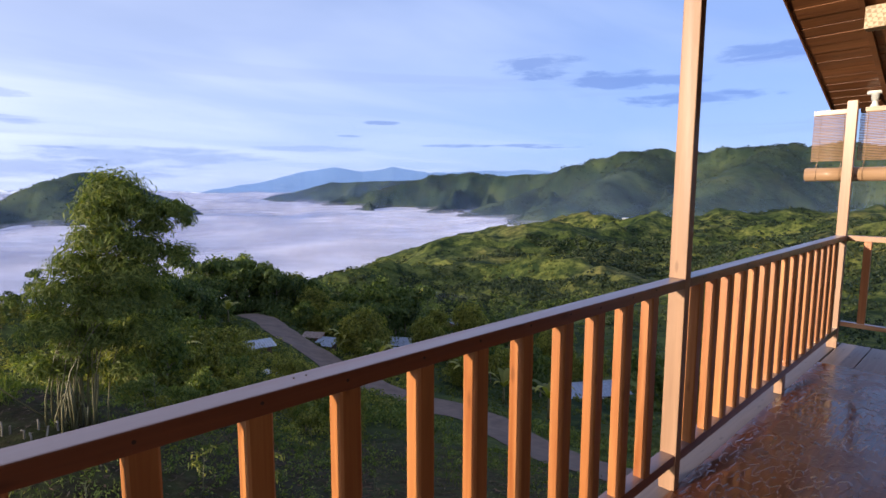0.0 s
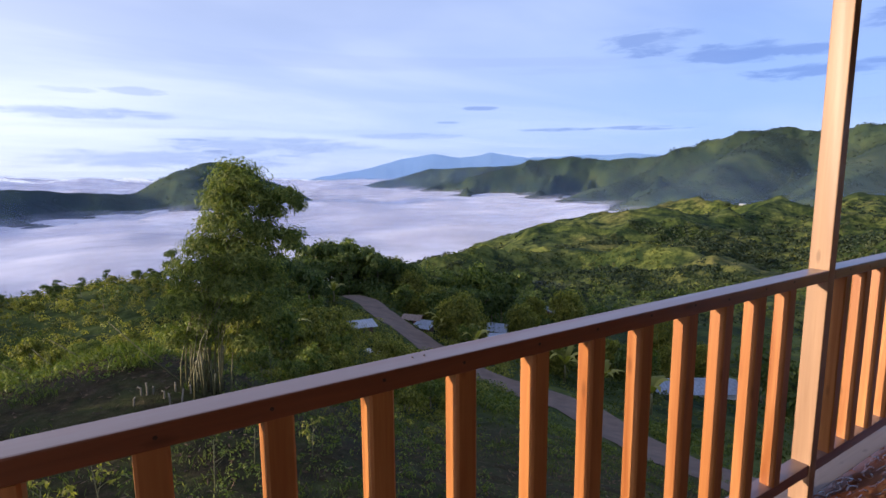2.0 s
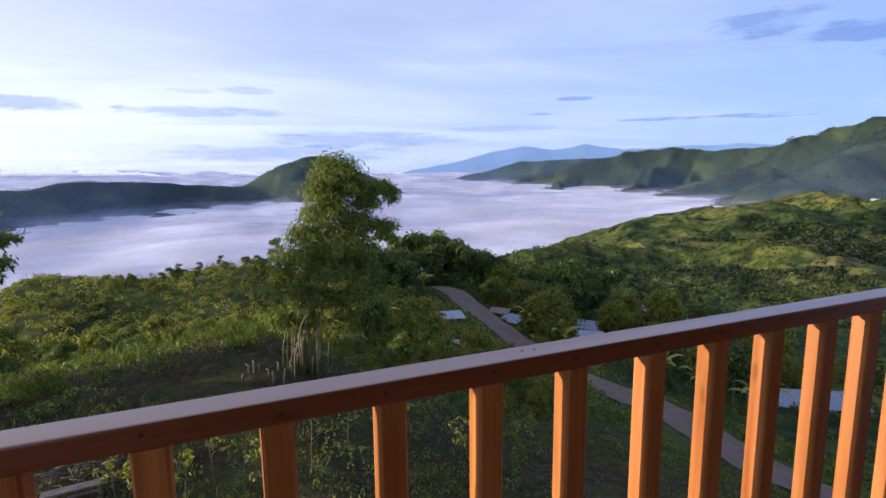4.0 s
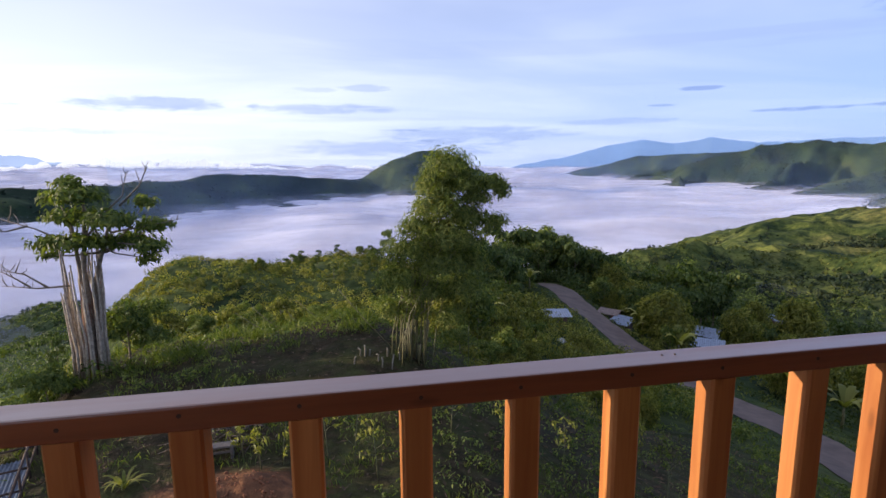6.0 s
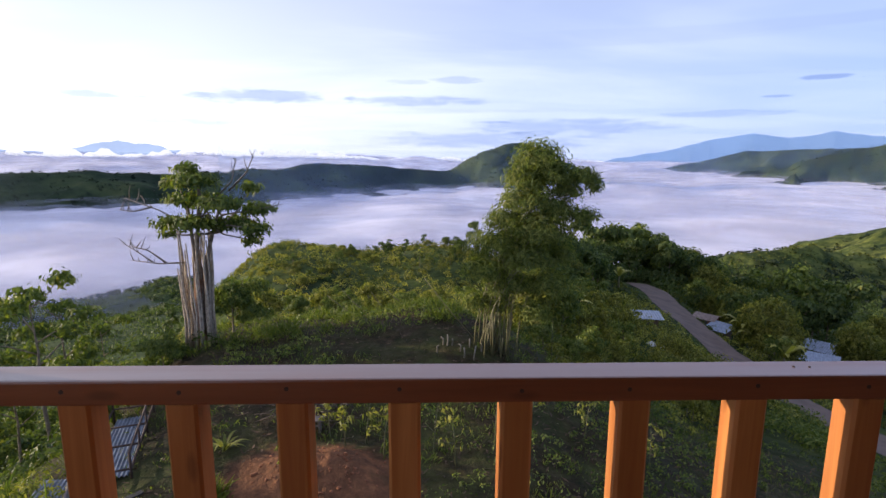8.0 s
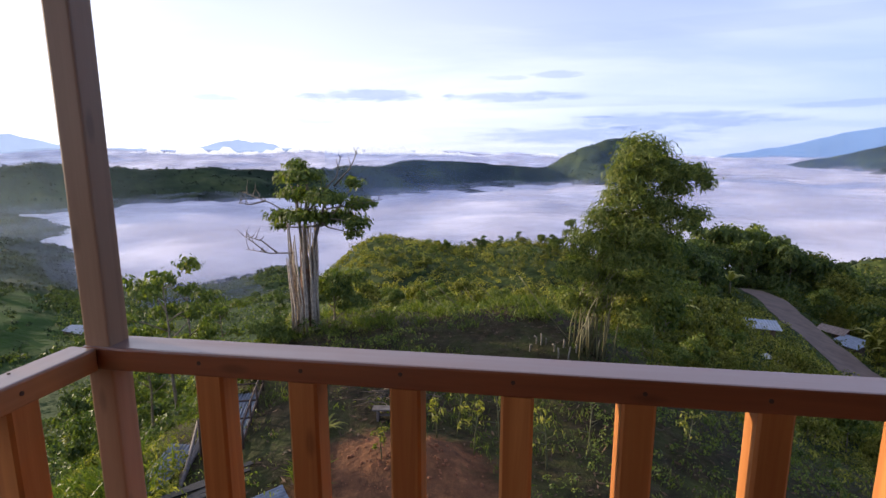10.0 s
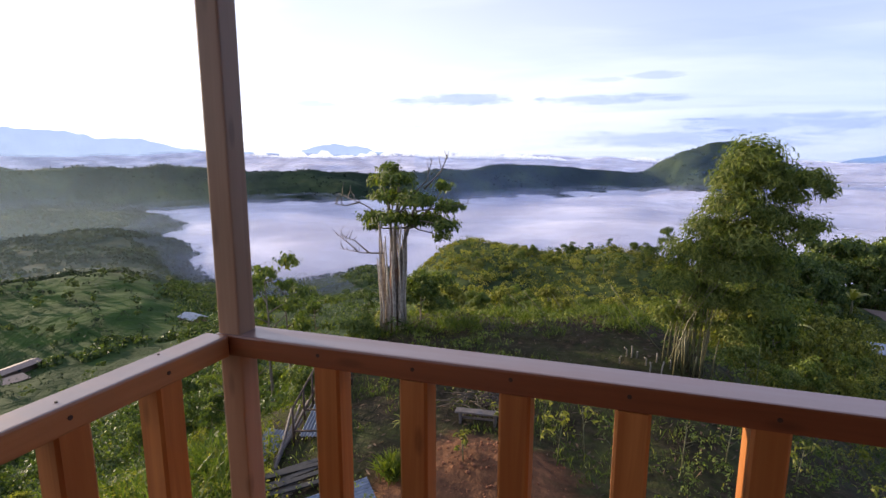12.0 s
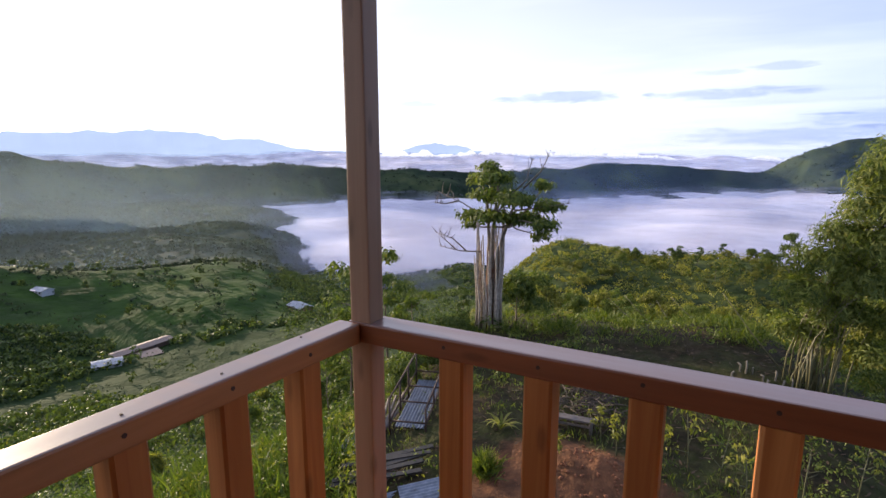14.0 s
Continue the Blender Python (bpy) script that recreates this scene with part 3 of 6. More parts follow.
def ground_height(x, y):
    x, y = np.asarray(x, float), np.asarray(y, float)
    h, r, az = plan_height(x, y)
    far = np.clip((r - 25) / 300, 0, 1)
    slope = np.clip((r - 180) / 250, 0, 1) * np.clip((-12 - az) / 15, 0, 1)
    h = h + far * 9 * fbm(x, y, 150, 5, 3) + far * (3 + 3 * np.clip(-az / 20, 0, 1)) * (ridged(x, y, 75, 4, 9) - 0.5) + slope * (30 * (ridged(x, y, 230, 3, 14) - 0.5) + 9 * (ridged(x, y, 80, 3, 15) - 0.5))
    h = h + np.clip((r - 5) / 20, 0, 1) * 0.5 * fbm(x, y, 9, 4, 21) + 0.10 * fbm(x, y, 1.6, 4, 22)
    for k, (nodes, steep, round_, rough) in enumerate(CRESTS if np.any(r > 600) else ()):
        h = np.maximum(h, np.where(r > 600, crest_height(x, y, nodes, steep, round_, rough, 60 + 7 * k), -1e4))
    # a low heap of earth on the terrace
    hx, hy = x - MOUND.x, y - MOUND.y
    h = h + 0.75 * np.exp(-(hx * hx / 1.3 + hy * hy / 0.8)) * (1 + 0.5 * fbm(x, y, 0.7, 3, 77))
    return np.maximum(h, -230)


MOUND = bearing(12.5, 10.4)


def ground_z(x, y):
    return float(ground_height(np.array([x]), np.array([y]))[0])


def mesh_from(name, verts, faces, mat, smooth=True):
    me = bpy.data.meshes.new(name)
    me.vertices.add(len(verts))
    me.vertices.foreach_set("co", np.asarray(verts, np.float32).ravel())
    f = np.asarray(faces, np.int32)
    n, k = f.shape
    me.loops.add(n * k)
    me.loops.foreach_set("vertex_index", f.ravel())
    me.polygons.add(n)
    me.polygons.foreach_set("loop_start", np.arange(0, n * k, k, dtype=np.int32))
    me.polygons.foreach_set("loop_total", np.full(n, k, np.int32))
    me.polygons.foreach_set("use_smooth", np.full(n, smooth, bool))
    me.materials.append(mat)
    me.update(calc_edges=True)
    return me


def polar_sheet(name, azs, radii, height, mat, closed=False):
    A, R = np.meshgrid(np.radians(azs), radii, indexing="ij")
    X, Y = CX - R * np.sin(A), CY + R * np.cos(A)
    Z = height(X, Y)
    V = np.stack([X, Y, Z], -1).reshape(-1, 3)
    na, nr = A.shape
    i = np.arange(na if closed else na - 1)[:, None]
    j = np.arange(nr - 1)[None, :]
    k = (i + 1) % na
    F = np.stack([i * nr + j, i * nr + j + 1, k * nr + j + 1, k * nr + j], -1).reshape(-1, 4)[:, ::-1]
    return mesh_from(name, V, F, mat)


azs = np.concatenate([np.arange(-90, 82, 0.3), np.arange(82, 270, 3.0)])
radii = np.concatenate([np.linspace(0.05, 6, 10)[:-1], np.exp(np.arange(math.log(6.0), math.log(600), 0.023)), np.exp(np.arange(math.log(600), math.log(4800), 0.0125))])
ground = new("ground", polar_sheet("ground", azs, radii, ground_height, TERRAIN, True))
tagged(ground, "green mountain slopes with grass, shrubs and bare earth", "ground", kind="structure")


# ---- sea of fog in the valley ----
def fog_height(level, seed):
    def f(x, y):
        r = np.hypot(x - CX, y - CY)
        az = np.degrees(np.arctan2(CX - x, y - CY))
        rise = np.clip((r - 2300) / 2400, 0, 1) ** 1.3 * (62 + 46 * np.clip((az + 4) / 14, 0, 1))
        puff = sum(a * np.sqrt(fbm(x, y, q, 1, seed + k) ** 2 + 0.05) for k, (a, q) in enumerate(((26, 560), (13, 270), (4, 130))))
        return level - 11 + rise + puff + 10 * fbm(x, y, 900, 2, seed + 9)
    return f


fog_azs, fog_radii = np.arange(-62, 80, 0.36), np.exp(np.arange(math.log(330.0), math.log(4780), 0.015))
fog = new("fog_bank", polar_sheet("fog_bank", fog_azs, fog_radii, fog_height(-112, 31), fog_material("fog_body", 1.0, 0.004, 0.0, 0.05)))
tagged(fog, "sea of white morning fog filling the valley", "fog", kind="stuff")
for level, a in ((-106, 0.34), (-97, 0.26)):
    veil = new("fog_veil", polar_sheet("fog_veil", fog_azs[::2], fog_radii[::2], fog_height(level, 31), fog_material("fog_veil", a, 0.0065, 0.36, 0.62)))
    tagged(veil, "thin drifting mist over the fog", "fog", kind="stuff")


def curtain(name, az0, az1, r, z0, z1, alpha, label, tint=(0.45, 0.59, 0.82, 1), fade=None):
    """A thin tinted see-through sheet, hung along a valley side in place of haze."""
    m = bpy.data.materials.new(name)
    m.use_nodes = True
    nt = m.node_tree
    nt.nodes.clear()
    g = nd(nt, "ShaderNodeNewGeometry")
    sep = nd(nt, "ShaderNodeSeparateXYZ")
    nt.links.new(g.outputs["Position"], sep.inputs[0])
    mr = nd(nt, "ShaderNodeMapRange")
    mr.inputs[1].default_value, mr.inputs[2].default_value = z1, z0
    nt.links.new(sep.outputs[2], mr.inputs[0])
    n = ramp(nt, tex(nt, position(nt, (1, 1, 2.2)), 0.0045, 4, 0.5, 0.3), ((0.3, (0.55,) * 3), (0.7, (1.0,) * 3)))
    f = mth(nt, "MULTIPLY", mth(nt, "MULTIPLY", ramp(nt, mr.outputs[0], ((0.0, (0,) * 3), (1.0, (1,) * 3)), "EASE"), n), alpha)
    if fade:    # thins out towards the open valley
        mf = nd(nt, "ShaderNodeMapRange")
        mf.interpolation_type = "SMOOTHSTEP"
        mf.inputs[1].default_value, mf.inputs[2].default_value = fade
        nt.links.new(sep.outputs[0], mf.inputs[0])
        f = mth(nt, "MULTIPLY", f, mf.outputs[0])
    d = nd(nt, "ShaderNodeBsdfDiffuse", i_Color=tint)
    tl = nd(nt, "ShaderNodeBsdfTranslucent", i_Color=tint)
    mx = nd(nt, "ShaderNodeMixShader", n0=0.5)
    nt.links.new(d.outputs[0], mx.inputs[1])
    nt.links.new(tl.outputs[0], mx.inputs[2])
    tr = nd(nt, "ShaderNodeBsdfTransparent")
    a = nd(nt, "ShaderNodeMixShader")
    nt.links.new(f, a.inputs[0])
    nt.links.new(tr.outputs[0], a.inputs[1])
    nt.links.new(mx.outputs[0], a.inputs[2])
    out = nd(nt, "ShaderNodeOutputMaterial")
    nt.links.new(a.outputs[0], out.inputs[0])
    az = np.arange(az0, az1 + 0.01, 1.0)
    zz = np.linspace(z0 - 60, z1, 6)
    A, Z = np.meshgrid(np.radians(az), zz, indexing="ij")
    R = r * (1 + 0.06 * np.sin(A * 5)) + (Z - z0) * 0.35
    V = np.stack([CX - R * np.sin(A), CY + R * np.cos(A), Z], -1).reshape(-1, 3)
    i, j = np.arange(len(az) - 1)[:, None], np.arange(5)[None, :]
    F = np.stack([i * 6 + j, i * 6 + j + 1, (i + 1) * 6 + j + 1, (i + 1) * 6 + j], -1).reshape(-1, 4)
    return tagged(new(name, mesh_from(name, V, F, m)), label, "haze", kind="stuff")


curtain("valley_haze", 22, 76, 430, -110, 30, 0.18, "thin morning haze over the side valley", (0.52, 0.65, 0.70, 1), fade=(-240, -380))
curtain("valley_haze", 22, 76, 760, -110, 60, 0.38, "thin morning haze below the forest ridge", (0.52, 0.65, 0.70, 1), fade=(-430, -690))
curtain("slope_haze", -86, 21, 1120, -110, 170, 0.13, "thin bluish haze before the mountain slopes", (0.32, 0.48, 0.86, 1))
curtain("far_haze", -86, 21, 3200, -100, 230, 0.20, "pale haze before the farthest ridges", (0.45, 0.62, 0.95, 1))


# ---- mountains on the horizon ----
def far_range(nodes, r, name, mat, rough, seed):
    a0, a1 = nodes[0][0], nodes[-1][0]
    az = np.arange(min(a0, a1), max(a0, a1), 0.15)
    order = sorted(nodes)
    el = np.interp(az, [n[0] for n in order], [n[1] for n in order])
    crest = 1.25 + r * np.tan(np.radians(el + rough * fbm(az * 10, az * 0, 14, 5, seed)))
    rows = []
    for k in range(7):
        s = k / 6
        rr = r - 420 * s + 60 * fbm(az * 9, az * 0 + k * 3.0, 12, 3, seed + 2) * s
        z = crest + (-190 - crest) * s ** 0.9
        rows.append(np.stack([CX - rr * np.sin(np.radians(az)), CY + rr * np.cos(np.radians(az)), z], -1))
    V = np.concatenate(rows)
    n = len(az)
    i, j = np.arange(6)[:, None], np.arange(n - 1)[None, :]
    F = np.stack([i * n + j, i * n + j + 1, (i + 1) * n + j + 1, (i + 1) * n + j], -1).reshape(-1, 4)
    ob = new(name, mesh_from(name, V, F, mat))
    return tagged(ob, "pale blue mountain range far behind the valley", "mountains", kind="structure")


# the pale blue of both ranges is air haze given as a glow
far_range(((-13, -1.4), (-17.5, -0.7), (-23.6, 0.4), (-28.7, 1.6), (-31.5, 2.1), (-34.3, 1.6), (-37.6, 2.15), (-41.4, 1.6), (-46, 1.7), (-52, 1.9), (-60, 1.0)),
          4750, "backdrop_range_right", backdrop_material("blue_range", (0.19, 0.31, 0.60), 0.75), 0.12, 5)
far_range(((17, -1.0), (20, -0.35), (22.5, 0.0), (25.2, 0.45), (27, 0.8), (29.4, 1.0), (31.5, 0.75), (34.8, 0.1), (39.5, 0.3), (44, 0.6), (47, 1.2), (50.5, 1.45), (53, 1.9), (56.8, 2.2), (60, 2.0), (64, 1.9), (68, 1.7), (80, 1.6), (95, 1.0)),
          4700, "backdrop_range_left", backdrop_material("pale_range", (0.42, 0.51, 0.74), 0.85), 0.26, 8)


# ---- bright cloud tops piled up along the horizon, sunlight put in as emission ----
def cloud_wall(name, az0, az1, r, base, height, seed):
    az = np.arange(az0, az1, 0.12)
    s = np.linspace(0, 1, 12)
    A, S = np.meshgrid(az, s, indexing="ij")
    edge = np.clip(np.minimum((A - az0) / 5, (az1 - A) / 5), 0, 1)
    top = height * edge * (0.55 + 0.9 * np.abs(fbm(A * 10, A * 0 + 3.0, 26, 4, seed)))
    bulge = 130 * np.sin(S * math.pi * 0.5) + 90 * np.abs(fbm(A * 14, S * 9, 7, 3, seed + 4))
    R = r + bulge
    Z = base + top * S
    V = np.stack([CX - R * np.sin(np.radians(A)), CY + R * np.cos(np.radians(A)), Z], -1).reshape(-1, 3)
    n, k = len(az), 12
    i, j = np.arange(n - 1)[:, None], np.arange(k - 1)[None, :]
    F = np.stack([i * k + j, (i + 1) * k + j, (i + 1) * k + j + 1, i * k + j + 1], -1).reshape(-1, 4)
    return tagged(new(name, mesh_from(name, V, F, backdrop_material("glowing_cloud_tops", (0.86, 0.85, 0.92), 0.86))), "bank of white cloud lying on the horizon", "cloud", kind="stuff")


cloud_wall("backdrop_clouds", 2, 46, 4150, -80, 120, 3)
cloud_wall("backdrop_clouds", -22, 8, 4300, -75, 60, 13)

# ---- helpers for things ----
def box(bm, x0, x1, y0, y1, z0, z1, bev=0.0):
    vs = [bm.verts.new((x, y, z)) for x in (x0, x1) for y in (y0, y1) for z in (z0, z1)]
    fs = []
    for q in ((0, 1, 3, 2), (4, 6, 7, 5), (0, 4, 5, 1), (2, 3, 7, 6), (0, 2, 6, 4), (1, 5, 7, 3)):
        fs.append(bm.faces.new([vs[k] for k in q]))
    if bev > 0:
        es = list({e for f in fs for e in f.edges})
        bmesh.ops.bevel(bm, geom=es, offset=bev, segments=2, profile=0.6, affect="EDGES")
    return bm


def tube(bm, path, radii_, sides=8, caps=True):
    """A round bar along a path of points."""
    rings = []
    up0 = Vector((0.13, 0.31, 0.94))
    for k, p in enumerate(path):
        p = Vector(p)
        d = (Vector(path[min(k + 1, len(path) - 1)]) - Vector(path[max(k - 1, 0)])).normalized()
        u = d.cross(up0)
        u = u.normalized() if u.length > 1e-3 else Vector((1, 0, 0))
        v = d.cross(u)
        r = radii_[k] if isinstance(radii_, (list, tuple)) else radii_
        rings.append([bm.verts.new(p + r * (math.cos(a) * u + math.sin(a) * v)) for a in [2 * math.pi * s / sides for s in range(sides)]])
    for a, b in zip(rings, rings[1:]):
        for s in range(sides):
            f = bm.faces.new((a[s], a[(s + 1) % sides], b[(s + 1) % sides], b[s]))
            f.smooth = True
    if caps:
        bm.faces.new(rings[0][::-1])
        bm.faces.new(rings[-1])
    return bm


def part(name, bm, mat, parent=None, label="", at=None):
    me = bpy.data.meshes.new(name)
    bmesh.ops.recalc_face_normals(bm, faces=bm.faces[:])
    bm.to_mesh(me)
    bm.free()
    me.materials.append(mat)
    ob = new(name, me)
    if at is not None:
        ob.matrix_basis = at
    if parent is not None:
        ob.parent = parent
    if label:
        tagged(ob, label)
    return ob


def shared(name, me, parent, m):
    ob = new(name, me)
    ob.matrix_basis = m
    if parent is not None:
        ob.parent = parent
    return ob


def empty(name, m, label, category, group="", kind=""):
    ob = new(name)
    ob.matrix_basis = m
    return tagged(ob, label, category, group, kind)


B = bmesh.new

# ---- veranda ----
RAIL_T0, RAIL_T1 = 0.866, 0.906         # top rail, underside and top
RAIL_B0, RAIL_B1 = 0.112, 0.156         # bottom rail
front = empty("veranda_railing", pose(0, 0, 0), "varnished wooden railing with square balusters along the veranda front", "railing", "veranda railings")
part("top_rail", box(B(), 0.962, 7.06, 0.0, 0.061, RAIL_T0, RAIL_T1, 0.004), WOOD_X, front, "reddish varnished top rail, top paler from wear and painted sky sheen")
part("bottom_rail", box(B(), 1.04, 7.0, 0.004, 0.064, RAIL_B0, RAIL_B1, 0.003), WOOD_X, front)
def baluster_mesh():
    """A square baluster with planed-off corners."""
    bm = bmesh.new()
    w, c = 0.0245, 0.0045
    ring = [(w - c, -w), (w, -w + c), (w, w - c), (w - c, w), (-w + c, w), (-w, w - c), (-w, -w + c), (-w + c, -w)]
    lo = [bm.verts.new((x, y, RAIL_B1)) for x, y in ring]
    hi = [bm.verts.new((x, y, RAIL_T0)) for x, y in ring]
    for k in range(8):
        bm.faces.new((lo[k], lo[(k + 1) % 8], hi[(k + 1) % 8], hi[k]))
    bm.faces.new(hi)
    bm.faces.new(lo[::-1])
    return bm


BAL_X = [1.186, 1.347, 1.513, 1.684, 1.858, 2.043, 2.228, 2.416, 2.618, 2.806, 2.99, 3.185, 3.37, 3.56, 3.752] + [4.18 + 0.185 * k for k in range(15)]
bal = part("baluster", baluster_mesh(), WOOD_Z, front)
bal.location = (BAL_X[0], 0.026, 0)
rng = random.Random(4)
for x in BAL_X[1:]:
    shared("baluster", bal.data, front, pose(x, 0.026 + rng.uniform(-0.002, 0.002), 0, 0, 0, rng.uniform(-1.5, 1.5)))
for x in (2.53, 5.57):
    part("peg", box(B(), x - 0.03, x + 0.03, 0.004, 0.05, 0.0, RAIL_B0, 0.003), POST, front)
nail = part("nail", tube(B(), [(0, 0.002, 0), (0, -0.001, 0)], 0.0035, 8), IRON, front)
nail.location = (BAL_X[0] - 0.012, 0, 0.889)
for x in BAL_X[1:]:
    shared("nail", nail.data, front, pose(x + rng.uniform(-0.014, 0.008), 0, 0.888 + rng.uniform(-0.004, 0.006)))

left = empty("veranda_railing", pose(1.0, 0, 0, 0, 0, -3) @ pose(-1.0, 0, 0), "varnished wooden railing with square balusters at the veranda end", "railing", "veranda railings")
part("top_rail", box(B(), 0.943, 0.994, -2.3, -0.003, RAIL_T0, RAIL_T1, 0.004), WOOD_Y, left, "reddish varnished top rail, top paler from wear and painted sky sheen")
part("bottom_rail", box(B(), 0.946, 0.990, -2.3, -0.003, RAIL_B0, RAIL_B1, 0.003), WOOD_Y, left)
for k in range(14):
    shared("nail", nail.data, left, pose(0.994, -0.134 - 0.155 * k, 0.887, 0, 0, 90))
    shared("baluster", bal.data, left, pose(0.967, -0.130 - 0.154 * k, 0, 0, 0, 90 + rng.uniform(-1.5, 1.5)))

for k in range(11):
    shared("nail", nail.data, left, pose(0.962 + rng.uniform(-0.014, 0.016), -0.10 - 0.17 * k + rng.uniform(-0.03, 0.03), RAIL_T1 + 0.0005, -90, 0, rng.uniform(0, 90)) @ Matrix.Diagonal((0.6, 1, 0.6, 1)))
for x, y in ((2.31, 0.036), (2.335, 0.034)):
    shared("nail", nail.data, front, pose(x, y, RAIL_T1 + 0.0005, -90, 0, 0) @ Matrix.Diagonal((0.6, 1, 0.6, 1)))

right = empty("veranda_railing", pose(0, 0, 0), "plain wooden railing at the far veranda end", "railing", "veranda railings")
part("top_rail", box(B(), 7.02, 7.08, -2.3, -0.005, 0.862, 0.904, 0.003), POST, right)
part("bottom_rail", box(B(), 7.02, 7.07, -2.3, -0.005, 0.176, 0.212, 0.003), WOOD_Y, right)
for k in range(5):
    y = -0.135 - 0.42 * k
    part("baluster", box(B(), 7.03, 7.07, y - 0.024, y + 0.024, 0.212, 0.862, 0.003), WOOD_Z, right)

for x, w in ((0.966, 0.046), (3.997, 0.05), (6.99, 0.05)):
    zt = 1.945 if x > 6 else 1.93 + 0.356 * (7.48 - max(x, 8 - x)) + 0.02
    post_ = part("veranda_post", box(B(), x, x + w, -0.0015 if x > 2 else 0.004, 0.067 if x > 2 else 0.05, -0.25, zt, 0.004), POST, None)
    tagged(post_, "square planed timber post carrying the veranda roof", "post", "veranda posts")

deck = empty("floor", pose(0, 0, 0), "varnished wooden veranda floor, wet in places", "floor", kind="structure")
part("floor_sheet", box(B(), 0.95, 6.46, -2.4, 0.01, -0.04, 0.0, 0.002), DECK, deck, "glossy wet brown floor")
part("edge_board", box(B(), 0.95, 7.2, 0.012, 0.11, -0.05, -0.004, 0.003), DECK_GREY, deck, "pale weathered edge board")
for k in range(12):
    y = -2.4 + 0.2 * k
    part("plank", box(B(), 6.464, 7.2, y + 0.003, y + 0.197, -0.04, -0.002 + rng.uniform(-0.002, 0.001), 0.003), DECK_GREY, deck)
part("joist", box(B(), 0.95, 7.2, -0.02, 0.09, -0.22, -0.055, 0.004), WOOD_X, deck)

# gable roof over the veranda
roof = empty("roof", pose(0, 0, 0), "low gable roof, its underside of stained boards on rafters", "roof", kind="structure")
SLOPE = math.atan(0.356)
for side in (1, -1):
    for k in range(32):
        s0, s1 = k * 0.117, k * 0.117 + 0.113 + rng.uniform(-0.004, 0.002)
        bm = box(B(), s0, s1, -2.6, 0.25, 0.0, 0.014, 0.0015)
        ob = part("board", bm, BOARD, roof)
        m = Matrix.Translation((4, 0, 0)) @ Matrix.Diagonal((side, 1, 1, 1)) @ Matrix.Translation((3.48, 0, 1.93 + rng.uniform(0, 0.005))) @ Matrix.Rotation(SLOPE, 4, "Y") @ Matrix.Rotation(math.pi, 4, "Z") @ Matrix.Diagonal((1, -1, 1, 1))
        ob.matrix_basis = m
    for y, d in ((0.253, 0.06), (-0.13, 0.035), (-1.4, 0.05), (-2.5, 0.05)):
        bm = box(B(), 0.0, 3.7, y - 0.008 if y > 0 else y - 0.016, y + 0.004 if y > 0 else y + 0.016, -d + 0.045 if y > 0 else -d, 0.03 if y > 0 else -0.002, 0.003)
        ob = part("bargeboard" if y > 0 else "rafter", bm, BOARD, roof)
        ob.matrix_basis = Matrix.Translation((4, 0, 0)) @ Matrix.Diagonal((side, 1, 1, 1)) @ Matrix.Translation((3.48, 0, 1.93)) @ Matrix.Rotation(SLOPE, 4, "Y") @ Matrix.Rotation(math.pi, 4, "Z") @ Matrix.Diagonal((1, -1, 1, 1))
    bm = box(B(), 0.0, 3.75, -2.7, 0.27, 0.035, 0.045)
    ob = part("roof_sheet", bm, ROOF_TIN, roof)
    ob.matrix_basis = Matrix.Translation((4, 0, 0)) @ Matrix.Diagonal((side, 1, 1, 1)) @ Matrix.Translation((3.48, 0, 1.93)) @ Matrix.Rotation(SLOPE, 4, "Y") @ Matrix.Rotation(math.pi, 4, "Z") @ Matrix.Diagonal((1, -1, 1, 1))

wall = part("wall_back", box(B(), 0.95, 7.2, -2.5, -2.4, -5.5, 3.2), HOUSE_WALL, None)
tagged(wall, "plain timber house wall behind the veranda", "wall", kind="structure")

# ---- plants ----
prng = np.random.RandomState(11)


def unit(v):
    return v / np.maximum(np.linalg.norm(v, axis=-1, keepdims=True), 1e-9)


def leaf_mesh(name, P, D, N, L, W, mat, droop=0.12):
    """Many small leaves: a pointed, slightly bent blade at each place P, along D, facing N."""
    n = len(P)
    D, S = unit(D), unit(np.cross(D, N))
    L = np.broadcast_to(np.asarray(L, float), (n,))[:, None]
    W = np.broadcast_to(np.asarray(W, float), (n,))[:, None]
    down = np.array([[0, 0, -1.0]])
    V = np.stack([P, P + D * L * 0.45 + S * W * 0.5, P + D * L + down * L * droop, P + D * L * 0.45 - S * W * 0.5], 1).reshape(-1, 3)
    F = np.arange(4 * n).reshape(n, 4)
    return mesh_from(name, V, F, mat, False)


def sphere_dirs(n):
    return unit(prng.normal(size=(n, 3)))


def facing(d, jitter, hang):
    """Directions along leaves whose blades face outward along d."""
    D = unit(np.cross(d, prng.normal(size=d.shape)) + d * 0.25 + np.array([[0, 0, -hang]]))
    return D, unit(d + prng.normal(size=d.shape) * jitter)


